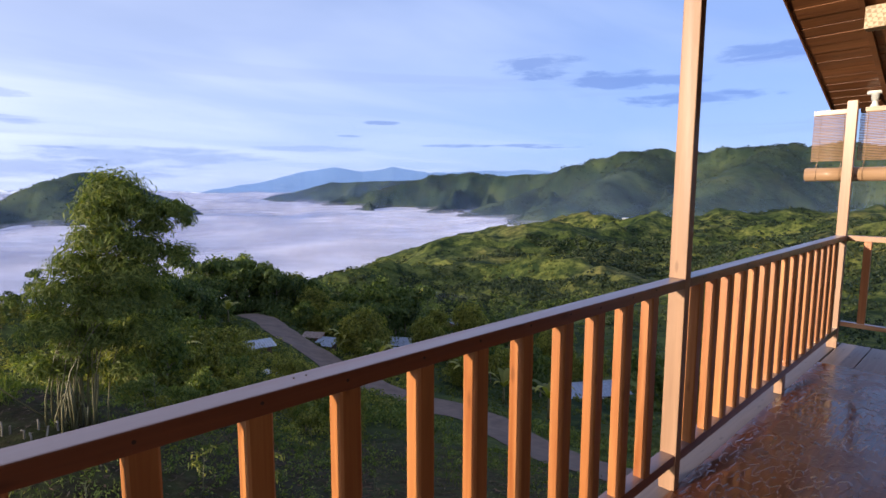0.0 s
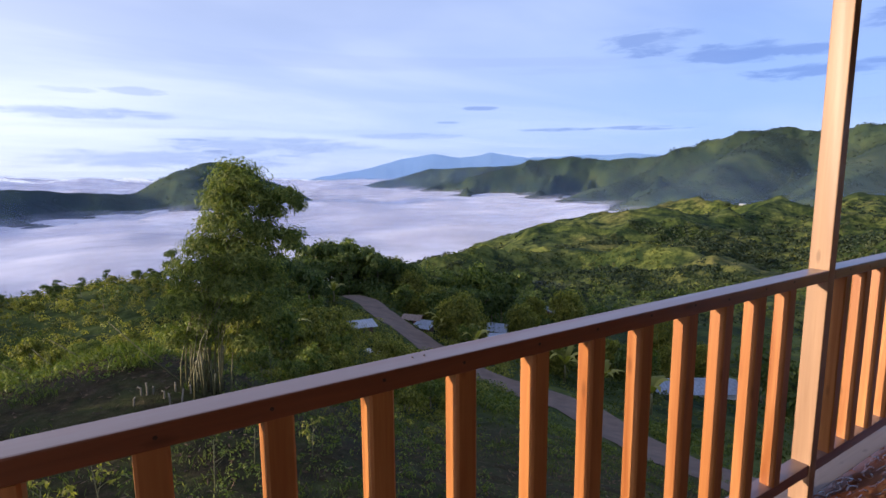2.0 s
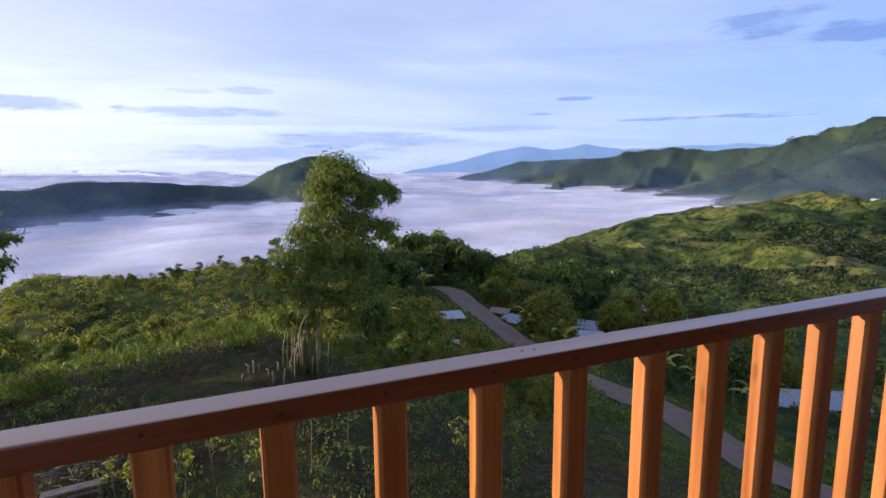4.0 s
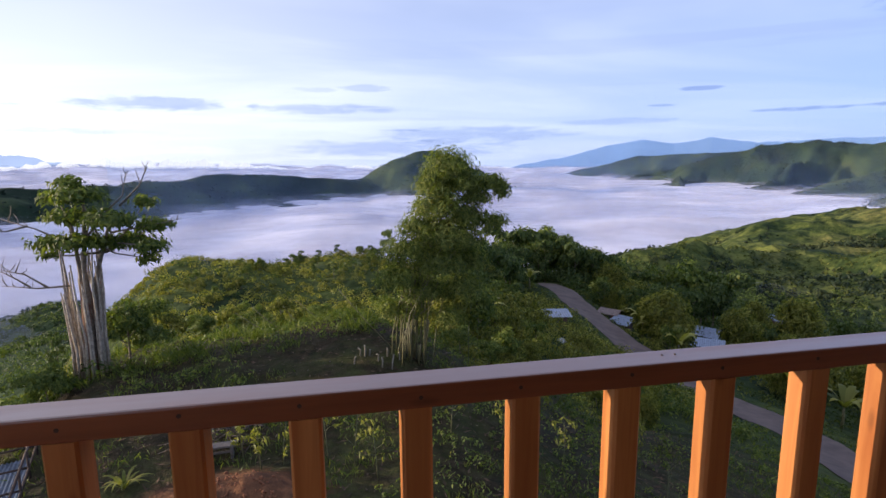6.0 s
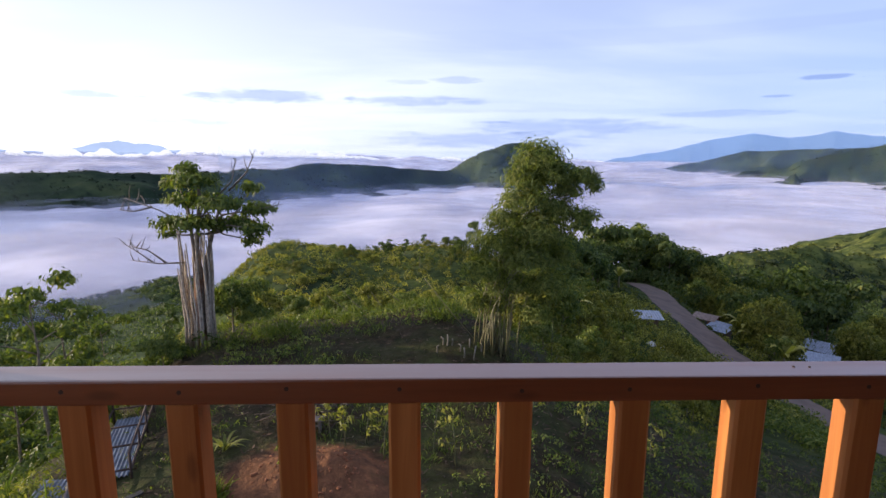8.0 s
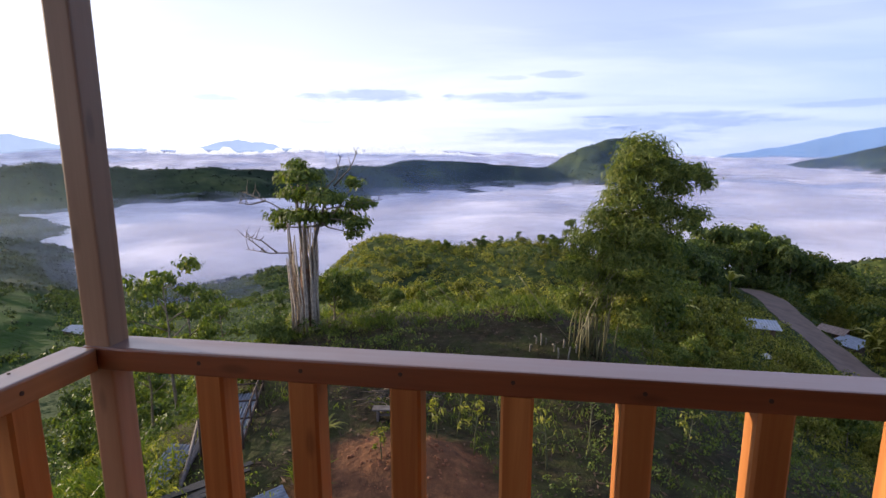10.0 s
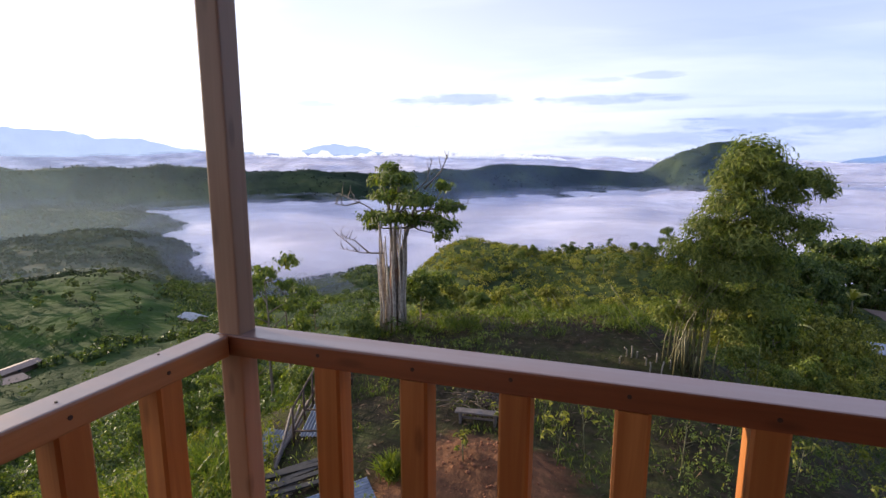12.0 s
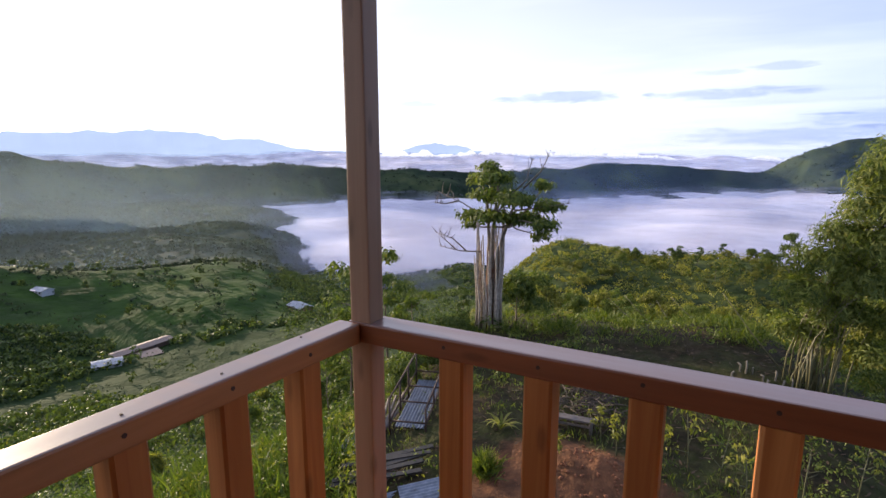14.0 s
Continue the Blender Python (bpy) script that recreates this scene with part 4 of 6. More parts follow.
def clump_cloud(centres, radii_, per, L, W, name, mat, flat=0.75, droop=0.15):
    """Leaves in loose rounded clumps at the given centres, the blades turned outward."""
    n = len(centres)
    d = sphere_dirs(n * per)
    d[:, 2] = np.abs(d[:, 2] + 0.25) - 0.25
    d = unit(d)
    r = np.repeat(radii_, per) * prng.uniform(0.6, 1.0, n * per)
    P = np.repeat(centres, per, 0) + d * r[:, None] * np.array([[1, 1, flat]])
    D, N = facing(d, 0.38, 0.3)
    k = prng.uniform(0.6, 1.25, n * per)
    Ls = (np.repeat(L, per) if np.ndim(L) else L) * k
    Ws = (np.repeat(W, per) if np.ndim(W) else W) * k
    return leaf_mesh(name, P - D * Ls[:, None] * 0.5, D, N, Ls, Ws, mat, droop)


def sprays(lobes, density, leaves, L, W, name, mat, hang=0.5, jitter=0.45, inner=0.7):
    """A crown of rounded lobes (centre, half width, half height), each covered with sprays of leaves."""
    lobes = np.asarray(lobes, float)
    P, D, N = [], [], []
    for x, y, z, rx, rz in lobes:
        n = max(6, int(density * (rx * rx + 2 * rx * rz)))
        d = sphere_dirs(n)
        d[:, 2] = np.abs(d[:, 2] + 0.35) - 0.35
        d = unit(d)
        q = np.array([[x, y, z]]) + d * np.array([[rx, rx, rz]]) * prng.uniform(inner, 1.08, (n, 1))
        q, d = np.repeat(q, leaves, 0), np.repeat(d, leaves, 0)
        q = q + prng.normal(size=q.shape) * L * 0.45
        a, b = facing(d, jitter, hang)
        P.append(q), D.append(a), N.append(b)
    P, D, N = np.concatenate(P), np.concatenate(D), np.concatenate(N)
    k = prng.uniform(0.6, 1.3, len(P))
    return leaf_mesh(name, P - D * (L * k)[:, None] * 0.4, D, N, L * k, W * k, mat, 0.22)


def trunk_bm(height, r0, lean=(0, 0), limbs=6, spread=1.0, start=0.45, sides=8):
    """A tapered, slightly crooked trunk with rising limbs; also gives the limb ends."""
    bm, ends = bmesh.new(), []
    path, rad = [], []
    for k in range(7):
        s = k / 6
        path.append((lean[0] * s + 0.05 * height * (prng.rand() - 0.5) * s, lean[1] * s + 0.05 * height * (prng.rand() - 0.5) * s, height * s - 0.15))
        rad.append(r0 * (1 - 0.8 * s) * (1.35 if k == 0 else 1))
    tube(bm, path, rad, sides)
    ends.append(path[-1])
    for k in range(limbs):
        s = start + (0.95 - start) * (k + 0.5) / limbs
        q = path[min(5, int(s * 6))]
        p0 = np.array(q) + (np.array(path[min(6, int(s * 6) + 1)]) - np.array(q)) * (s * 6 % 1)
        a = 2.4 * k + prng.uniform(-0.4, 0.4)
        reach = spread * prng.uniform(0.6, 1.0) * (1.15 - 0.5 * s)
        p1 = p0 + np.array([math.cos(a) * reach * 0.55, math.sin(a) * reach * 0.55, reach * 0.35])
        p2 = p0 + np.array([math.cos(a) * reach, math.sin(a) * reach, reach * 0.85 * prng.uniform(0.5, 1.1)])
        tube(bm, [tuple(p0), tuple(p1), tuple(p2)], [r0 * 0.38, r0 * 0.25, r0 * 0.1], 6)
        ends.append(tuple(p2))
    return bm, np.array(ends)


def tree(name, height, spread, r0, leaf_mat, n_lobe, density, L, W, label, bark=None, limbs=7, start=0.45, flat=0.7, lobe=0.42, lean=(0, 0), top=1.0):
    thing = empty(name, pose(0, 0, 0), label, "tree")
    bm, ends = trunk_bm(height * 0.86, r0, lean, limbs, spread, start)
    part("trunk", bm, bark or BARK, thing)
    c = np.concatenate([ends, ends[prng.randint(0, len(ends), n_lobe)] + prng.normal(size=(n_lobe, 3)) * spread * np.array([[0.34, 0.34, 0.2]])])
    c[:, 2] = np.minimum(c[:, 2], height * top - spread * lobe * 0.4)
    rad = spread * lobe * prng.uniform(0.55, 1.15, len(c))
    me = sprays(np.column_stack([c, rad, rad * flat]), density, 3, L, W, "crown", leaf_mat)
    shared("crown", me, thing, pose(0, 0, 0))
    return thing


def bamboo(name, lobes, culms, density, leaves, L, W, label, mat=None, thick=0.024, bare=0):
    """A clump of bamboo: arching culms from one foot, each ending in drooping plumes of narrow leaves."""
    thing = empty(name, pose(0, 0, 0), label, "bamboo")
    for k in range(culms):
        x, y, z, rx, rz = lobes[k % len(lobes)]
        tip = np.array([x + prng.normal() * rx * 0.35, y + prng.normal() * rx * 0.35, z + rz * prng.uniform(0.2, 0.9)])
        foot = np.array([prng.normal() * 0.3, prng.normal() * 0.25, -0.12])
        path = [tuple(foot + (tip - foot) * np.array([s ** 2.6, s ** 2.6, s])) for s in (0, 0.2, 0.4, 0.6, 0.8, 1.0)]
        part("culm", tube(B(), path, [thick * (1.0 - 0.85 * s) for s in (0, 0.2, 0.4, 0.6, 0.8, 1.0)], 6), CULM, thing)
    for k in range(bare):
        a, h = prng.uniform(0, 6.28), prng.uniform(0.5, 1.5)
        foot = (0.35 * math.cos(a), 0.3 * math.sin(a), -0.12)
        part("culm", tube(B(), [foot, (foot[0] * 1.3, foot[1] * 1.3, h * 0.5), (foot[0] * 1.5, foot[1] * 1.5, h)], [0.028, 0.026, 0.022], 6), CULM, thing, "leafless cut pale culm")
    shared("foliage", sprays(lobes, density, leaves, L, W, "foliage", mat or LEAF_BAMBOO, 0.18, 0.75, 0.3), thing, pose(0, 0, 0))
    return thing


def plume_lobes(height, spread, n):
    """Lobes of a rounded clump: the plumes lean out all round and overlap like scales."""
    out = []
    for k in range(n):
        s = (k + 0.5) / n
        a, w = 2.4 * k, spread * (1 - s ** 2.2) ** 0.5
        out.append((math.cos(a) * w * 0.62, math.sin(a) * w * 0.62, height * (0.18 + 0.70 * s), spread * prng.uniform(0.36, 0.5), height * prng.uniform(0.10, 0.15)))
    return out


def set_down(thing, az, r, size=1.0, turn=0.0, sink=0.05, hz=1.0):
    p = bearing(az, r)
    thing.matrix_basis = pose(p.x, p.y, ground_z(p.x, p.y) - sink, 0, 0, turn) @ Matrix.Diagonal((size, size, size * hz, 1))
    return thing


def plant_copy(thing, az, r, size, turn, hz=1.0, sink=0.05):
    p = bearing(az, r)
    m = pose(p.x, p.y, ground_z(p.x, p.y) - sink, 0, 0, turn)
    ob = copy_thing(thing, m)
    ob.scale = (size, size, size * hz)
    return ob


# the tall bamboo before the valley
BIG = ((1.16, 6.37, 0.66, 0.45), (0.74, 5.76, 0.52, 0.43), (1.64, 5.81, 0.56, 0.39), (2.45, 5.82, 0.46, 0.2), (2.86, 5.55, 0.2, 0.2), (2.04, 5.35, 0.45, 0.25), (0.89, 5.09, 0.74, 0.45), (1.76, 4.7, 0.62, 0.38),
       (2.6, 4.6, 0.4, 0.17), (0.36, 4.41, 0.66, 0.4), (1.29, 4.12, 0.8, 0.48), (-0.02, 3.62, 0.74, 0.46), (0.91, 3.23, 0.92, 0.5), (1.89, 3.33, 0.62, 0.48), (-0.46, 2.82, 0.74, 0.42), (0.43, 2.32, 0.92, 0.45),
       (1.61, 2.43, 0.72, 0.44), (0.03, 1.7, 0.62, 0.32), (1.13, 1.5, 0.5, 0.36), (-0.75, 1.75, 0.5, 0.3))
big_bamboo = bamboo("bamboo_clump", [(x, 0.35 * math.sin(3.1 * k), z, rx * (1.16 if z > 3.5 else 0.96), rz * (1.35 if z > 3.5 else 1.05)) for k, (x, z, rx, rz) in enumerate(BIG)], 30, 260, 6, 0.19, 0.038,
                    "tall feathery green bamboo clump on the edge of the terrace", bare=6)
set_down(big_bamboo, -7.9, 16.8, turn=-7.9)


# the lopped tree with many pale stems
def stem_tree():
    thing = empty("tree", pose(0, 0, 0), "small tree with bundled pale stems and flat green crown", "tree")
    tops = []
    part("stem", tube(B(), [(0.05, 0, -0.15), (0.0, 0.05, 1.2), (0.06, 0.0, 2.4), (0.02, 0.02, 3.1)], [0.24, 0.21, 0.19, 0.12], 10), BARK_BROWN, thing, "dead brown trunk in the middle")
    for k in range(26):
        a, rr = 2.4 * k, 0.12 + 0.36 * math.sqrt((k + 0.5) / 26)
        h = prng.uniform(2.4, 4.4)
        x0, y0 = rr * math.cos(a), rr * math.sin(a) * 0.7
        fx, fy = x0 * prng.uniform(0.9, 1.6), y0 * prng.uniform(1.0, 1.8)
        path = [(x0 * 1.1, y0 * 1.1, -0.15), (x0 + (fx - x0) * 0.3 + prng.normal() * 0.03, y0 + prng.normal() * 0.03, h * 0.35), (x0 + (fx - x0) * 0.7 + prng.normal() * 0.04, fy, h * 0.7), (fx, fy, h)]
        part("stem", tube(B(), path, [0.046, 0.038, 0.032, 0.022], 7), BARK_PALE, thing)
    for tip, r0 in (((0.9, 0.1, 5.0), 0.075), ((-0.25, 0.2, 5.3), 0.07), ((0.35, -0.2, 5.6), 0.07)):
        t = np.array(tip)
        mid = t * np.array([0.35, 0.6, 0.62])
        part("stem", tube(B(), [(0.15 * np.sign(t[0]), 0, -0.1), tuple(mid), tuple(t)], [r0 * 1.2, r0, r0 * 0.5], 7), BARK, thing)
        tops.append(t)
    # bare reaching branches
    twigs = B()
    for p0, p1, p2 in (((-0.4, 0, 3.0), (-1.3, 0.1, 2.95), (-2.3, 0.2, 3.05)), ((-1.0, 0.05, 2.97), (-1.6, 0.1, 3.4), (-2.2, 0.1, 3.55)),
                       ((-1.5, 0.1, 3.0), (-1.9, 0.2, 3.25), (-2.5, 0.3, 3.6)), ((-0.3, 0.1, 4.3), (-1.2, 0.2, 4.75), (-2.3, 0.25, 5.15)), ((-1.4, 0.2, 4.85), (-2.0, 0.2, 4.7), (-2.5, 0.2, 4.75)),
                       ((0.6, 0, 5.0), (1.3, 0.1, 5.7), (1.5, 0.1, 6.5)), ((1.2, 0.1, 5.4), (1.8, 0.1, 6.0), (2.1, 0.1, 6.6)), ((0.9, 0, 4.6), (1.9, 0.2, 4.75), (2.9, 0.2, 4.95))):
        tube(twigs, [p0, p1, p2], [0.036, 0.024, 0.009], 5)
        q0, q1 = Vector(p1), Vector(p2)
        for s in (0.15, 0.4, 0.65, 0.85):
            b0 = q0.lerp(q1, s)
            tip = b0 + Vector((prng.uniform(-0.25, 0.25), prng.uniform(-0.2, 0.2), prng.uniform(0.12, 0.5)))
            tube(twigs, [b0, b0.lerp(tip, 0.5) + Vector((prng.uniform(-0.05, 0.05), 0, 0)), tip], [0.017, 0.012, 0.006], 4)
    part("bare_branch", twigs, BARK, thing, "leafless grey branches")
    tiers = ((-0.11, 6.09, 0.42, 0.16), (-0.6, 5.66, 0.49, 0.2), (0.36, 5.75, 0.68, 0.24), (1.87, 5.5, 0.34, 0.13), (-0.05, 5.11, 0.78, 0.22), (1.05, 5.01, 0.76, 0.25), (1.98, 4.75, 0.6, 0.2),
             (-0.75, 4.35, 0.46, 0.2), (0.13, 4.35, 0.8, 0.26), (1.15, 4.28, 0.78, 0.25), (2.18, 4.2, 0.52, 0.18), (1.86, 3.75, 0.32, 0.13), (-1.0, 3.93, 0.26, 0.1))
    c = np.array([(x, 0.5 * math.sin(2.3 * k), z) for k, (x, z, rx, rz) in enumerate(tiers)])
    me = sprays([(*p, q[2], q[3]) for p, q in zip(c, tiers)], 210, 5, 0.17, 0.075, "crown", LEAF_TREE, 0.25, 0.5, 0.3)
    shared("crown", me, thing, pose(0, 0, 0))
    limbs = B()
    for k in range(13):
        t = tops[k % 3]
        e = c[k]
        tube(limbs, [tuple(t * 0.8), tuple((t * 0.8 + e) / 2 + prng.normal(size=3) * 0.08), tuple(e)], [0.045, 0.028, 0.01], 5)
    part("limb", limbs, BARK, thing)
    return thing


set_down(stem_tree(), 23.6, 19.3)

# kinds of trees for the slopes
kinds = [
    tree("tree", 8.0, 2.6, 0.16, LEAF_DARK, 8, 19, 0.56, 0.30, "dark green broadleaf tree on the hillside", limbs=9),
    tree("tree", 7.0, 2.2, 0.13, LEAF_TREE, 6, 22, 0.52, 0.27, "green broadleaf tree with a loose crown", limbs=8),
    tree("tree", 9.0, 1.7, 0.12, LEAF_DARK, 6, 27, 0.47, 0.23, "slender dark tree with a narrow crown", limbs=8, start=0.3),
    tree("tree", 5.0, 2.4, 0.12, LEAF_SHRUB, 6, 21, 0.50, 0.25, "low bushy yellow-green tree", limbs=8, start=0.25),
    bamboo("bamboo_clump", plume_lobes(7.0, 2.6, 15), 15, 27, 4, 0.66, 0.17, "feathery yellow-green bamboo clump on the slope", mat=LEAF_SHRUB),
]

trng = random.Random(7)
far_trees = []


HOUSES = ((-38.6, 86, 2.4), (-38.2, 75, 1.8), (-23.6, 55, 1.6), (-30.4, 72, 1.5), (-28.9, 75, 1.3), (-29.6, 178, 1.3), (-44.1, 158, 1.5), (-58.8, 78, 5.0), (-27.4, 112, 0.8), (-37.5, 105, 3.0))


def hides_house(az, r):
    return any(abs(az - a) < w and q - 30 < r < q + 3 for a, q, w in HOUSES)


def grove(az0, az1, r0, r1, n, weights, s0, s1, hz=1.0):
    for _ in range(n):
        az, r = trng.uniform(az0, az1), math.sqrt(trng.uniform(r0 * r0, r1 * r1))
        k = trng.choices(range(5), weights)[0]
        p = bearing(az, r)
        if on_road(p.x, p.y) or hides_house(az, r):
            continue
        if r > 110:
            far_trees.append((p.x, p.y, 2.2 * trng.uniform(s0, s1), k))
            continue
        plant_copy(kinds[k], az, r, trng.uniform(s0, s1), trng.uniform(0, 360), hz * trng.uniform(0.9, 1.15))


ROAD = [bearing(*q) for q in ((-100, 22), (-75, 24), (-61, 28), (-55, 33), (-51, 38), (-46.8, 43), (-41, 46.5), (-35.4, 50.5), (-32.8, 54.5), (-30.5, 58.5), (-28.1, 63), (-26.2, 69.5), (-24.4, 78), (-22.9, 87), (-22.2, 92))]


def on_road(x, y, wide=3.2):
    for a, b in zip(ROAD, ROAD[1:]):
        ex, ey = b.x - a.x, b.y - a.y
        t = max(0, min(1, ((x - a.x) * ex + (y - a.y) * ey) / (ex * ex + ey * ey)))
        if math.hypot(x - a.x - t * ex, y - a.y - t * ey) < wide:
            return True
    return False


set_down(kinds[0], -21, 100, 1.0, 30)
set_down(kinds[1], -16.5, 82, 1.0, 80)
set_down(kinds[2], -5.2, 74, 0.6, 0)
set_down(kinds[3], -12, 62, 0.9, 50)
set_down(kinds[4], -35, 66, 0.8, 0)
grove(-33, -26, 72, 100, 8, (5, 3, 1, 2, 5), 0.5, 0.8)
grove(-19, -9, 70, 96, 18, (6, 3, 2, 1, 2), 0.6, 0.9)
grove(-19, -12, 82, 109, 10, (6, 2, 2, 0, 2), 0.75, 1.1)
grove(-18, -9, 55, 95, 36, (5, 3, 1, 3, 2), 0.5, 0.9)
grove(-17, -9, 30, 54, 26, (2, 3, 0, 6, 3), 0.36, 0.62)
grove(-34, -17, 27, 46, 40, (1, 2, 0, 6, 1), 0.2, 0.36)
grove(-60, -31, 58, 110, 40, (2, 3, 0, 3, 7), 0.5, 0.85)
grove(-42, -33.5, 112, 150, 26, (6, 3, 2, 0, 5), 1.2, 1.7)
grove(-56, -42, 95, 150, 30, (5, 3, 2, 0, 6), 1.0, 1.5)
grove(-62, -24, 110, 300, 190, (5, 3, 1, 2, 4), 0.6, 1.1)
grove(-85, -60, 50, 260, 50, (4, 3, 1, 2, 3), 0.6, 1.1)
grove(-6, 9, 60, 82, 30, (1, 2, 4, 3, 0), 0.16, 0.30)
grove(9, 24, 50, 82, 22, (1, 2, 0, 6, 0), 0.14, 0.26)
grove(-5, 22, 26, 50, 26, (0, 2, 0, 5, 1), 0.2, 0.38)
grove(26, 46, 40, 110, 36, (2, 3, 2, 2, 1), 0.5, 0.85)
grove(40, 78, 60, 320, 130, (4, 3, 2, 3, 1), 0.45, 0.9)
grove(24, 40, 110, 320, 30, (4, 3, 1, 3, 0), 0.6, 1.0)
near_tree = tree("tree", 6.0, 1.5, 0.07, LEAF_TREE, 5, 210, 0.19, 0.085, "young slender tree with open tiers of leaves on the slope", limbs=9, start=0.35, flat=0.34, lobe=0.27)
set_down(near_tree, 37.0, 23, 1.25, 40)
for az, r, size, turn in ((35.0, 25, 1.15, 150), (39.2, 24, 0.95, 260), (32.2, 26, 0.85, 10), (41.8, 22, 0.6, 90)):
    plant_copy(near_tree, az, r, size, turn)
bush = tree("bush", 2.2, 0.85, 0.05, LEAF_TREE, 9, 330, 0.13, 0.065, "rounded leafy green bush beside the lopped tree", limbs=7, start=0.1, flat=0.8, lobe=0.5)
set_down(bush, 20.6, 20.5, 1.0, 0)
for az, r, size, turn in ((27.3, 18.5, 0.6, 80), (30.5, 17.5, 0.7, 200), (33.5, 16.5, 0.65, 300), (-13.0, 22, 0.55, 40), (-16.5, 24, 0.6, 140), (2.5, 25, 0.5, 20), (-20.0, 23, 0.5, 250), (8.2, 26, 0.55, 70), (14.0, 27, 0.6, 160)):
    plant_copy(bush, az, r, size, turn)


# the row of tall dark trees where the road goes over the edge, with its uneven top
TOPS = ((-10, -9.6), (-14, -8.8), (-17.2, -7.9), (-18.9, -7.0), (-20.7, -7.5), (-23, -7.4), (-25, -8.0), (-26.9, -8.3), (-28.6, -9.6), (-30.8, -10.8), (-33.9, -11.0), (-37.2, -10.2), (-40, -10.7))
TALL = (8.0, 7.0, 9.0, 5.0, 8.0)
for k in range(60):
    az, r = -10.5 - 28.5 * (k + trng.random()) / 60, trng.uniform(96, 109)
    p = bearing(az, r)
    if on_road(p.x, p.y, 1.5):
        continue
    el = float(np.interp(-az, [-q[0] for q in TOPS], [q[1] for q in TOPS]))
    need = 1.25 + r * math.tan(radians(el)) - ground_z(p.x, p.y)
    kind = trng.choices((0, 1, 2, 4), (6, 3, 3, 2))[0]
    s = need * trng.choice((0.66, 0.8, 0.92, 1.0, 1.05)) / TALL[kind]
    plant_copy(kinds[kind], az, r, s, trng.uniform(0, 360))
# single trees and bamboos along the road
for az, r, kind, s in ((-34.7, 67, 4, 1.0), (-33.3, 69, 4, 0.86), (-36.0, 66, 4, 0.72), (-31.4, 84, 4, 0.95), (-33.0, 88, 4, 1.0), (-41.2, 82, 4, 0.95), (-42.2, 84, 4, 0.75), (-45.4, 80, 4, 0.8), (-46.6, 82, 4, 0.7), (-35.2, 61, 1, 0.5),
                       (-35.3, 88, 0, 0.95), (-37.2, 92, 0, 1.0), (-48.5, 74, 3, 1.0), (-51, 78, 4, 0.8), (-54, 72, 1, 0.9),
                       (-14.2, 46, 3, 0.62), (-15.6, 50, 3, 0.7), (-16.8, 44, 3, 0.55), (-17.9, 48, 3, 0.68), (-19.0, 45, 3, 0.55), (-20.1, 50, 3, 0.66), (-21.2, 47, 3, 0.5), (-13.1, 52, 1, 0.6), (-18.5, 54, 1, 0.55), (-12.0, 47, 3, 0.6)):
    plant_copy(kinds[kind], az, r, s, az * 13)


# ---- undergrowth ----
def far_grove():
    """Trees past the road and the houses: tapered trunks hidden in loose leafy crowns."""
    T = np.array(far_trees)
    z = ground_height(T[:, 0], T[:, 1])
    n, k = len(T), 13
    R = np.repeat(T[:, 2], k)
    d = sphere_dirs(n * k) * prng.uniform(0.3, 1, (n * k, 1)) ** 0.5
    tall = np.repeat(np.where(T[:, 3] == 2, 1.9, np.where(T[:, 3] == 3, 0.8, 1.25)), k)
    c = np.repeat(np.stack([T[:, 0], T[:, 1], z + T[:, 2] * 1.75], -1), k, 0) + d * np.stack([R * 0.95, R * 0.95, R * tall * 0.9], -1)
    dist = np.hypot(c[:, 0] - CX, c[:, 1] - CY)
    return clump_cloud(c, R * 0.42 * prng.uniform(0.6, 1.2, n * k), 10, 0.5 * np.clip(dist / 130, 1, 2.2), 0.24 * np.clip(dist / 130, 1, 2.2), "valley_trees", LEAF_DARK)


def scatter(az0, az1, r0, r1, n, keep):
    az, r = prng.uniform(az0, az1, n), np.sqrt(prng.uniform(r0 * r0, r1 * r1, n))
    x, y = CX - r * np.sin(np.radians(az)), CY + r * np.cos(np.radians(az))
    ok = keep(x, y, r, az)
    x, y = x[ok], y[ok]
    return np.stack([x, y, ground_height(x, y)], -1), r[ok]


def stuff(name, me, label, category):
    return tagged(new(name, me), label, category, kind="stuff")


def road_free(x, y):
    return np.array([not on_road(a, b) for a, b in zip(x, y)], bool) if len(x) else np.zeros(0, bool)


def keep_mid(x, y, r, az):
    near_left = (az > 24) | (az < -10) | (r > 23)
    return (fbm(x, y, 14, 3, 51) > -0.28) & near_left & road_free(x, y)


tagged(new("valley_trees", far_grove()), "groves of green trees in the valley", "trees", kind="stuff")
C, r = scatter(-84, 78, 15, 125, 12500, keep_mid)
size = prng.uniform(0.2, 0.8, len(C)) * np.clip(r / 45, 0.6, 1.25) * np.where((r > 55) & (r < 95), 0.7, 1)
C[:, 2] += size * 0.45
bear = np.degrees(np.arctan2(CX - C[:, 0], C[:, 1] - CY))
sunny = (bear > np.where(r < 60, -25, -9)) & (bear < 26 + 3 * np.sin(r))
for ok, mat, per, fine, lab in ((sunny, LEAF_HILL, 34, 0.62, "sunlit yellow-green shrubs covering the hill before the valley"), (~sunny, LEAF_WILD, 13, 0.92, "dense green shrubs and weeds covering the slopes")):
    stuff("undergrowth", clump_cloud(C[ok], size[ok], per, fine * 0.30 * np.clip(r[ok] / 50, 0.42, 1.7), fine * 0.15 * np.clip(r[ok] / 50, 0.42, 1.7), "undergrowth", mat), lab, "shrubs")


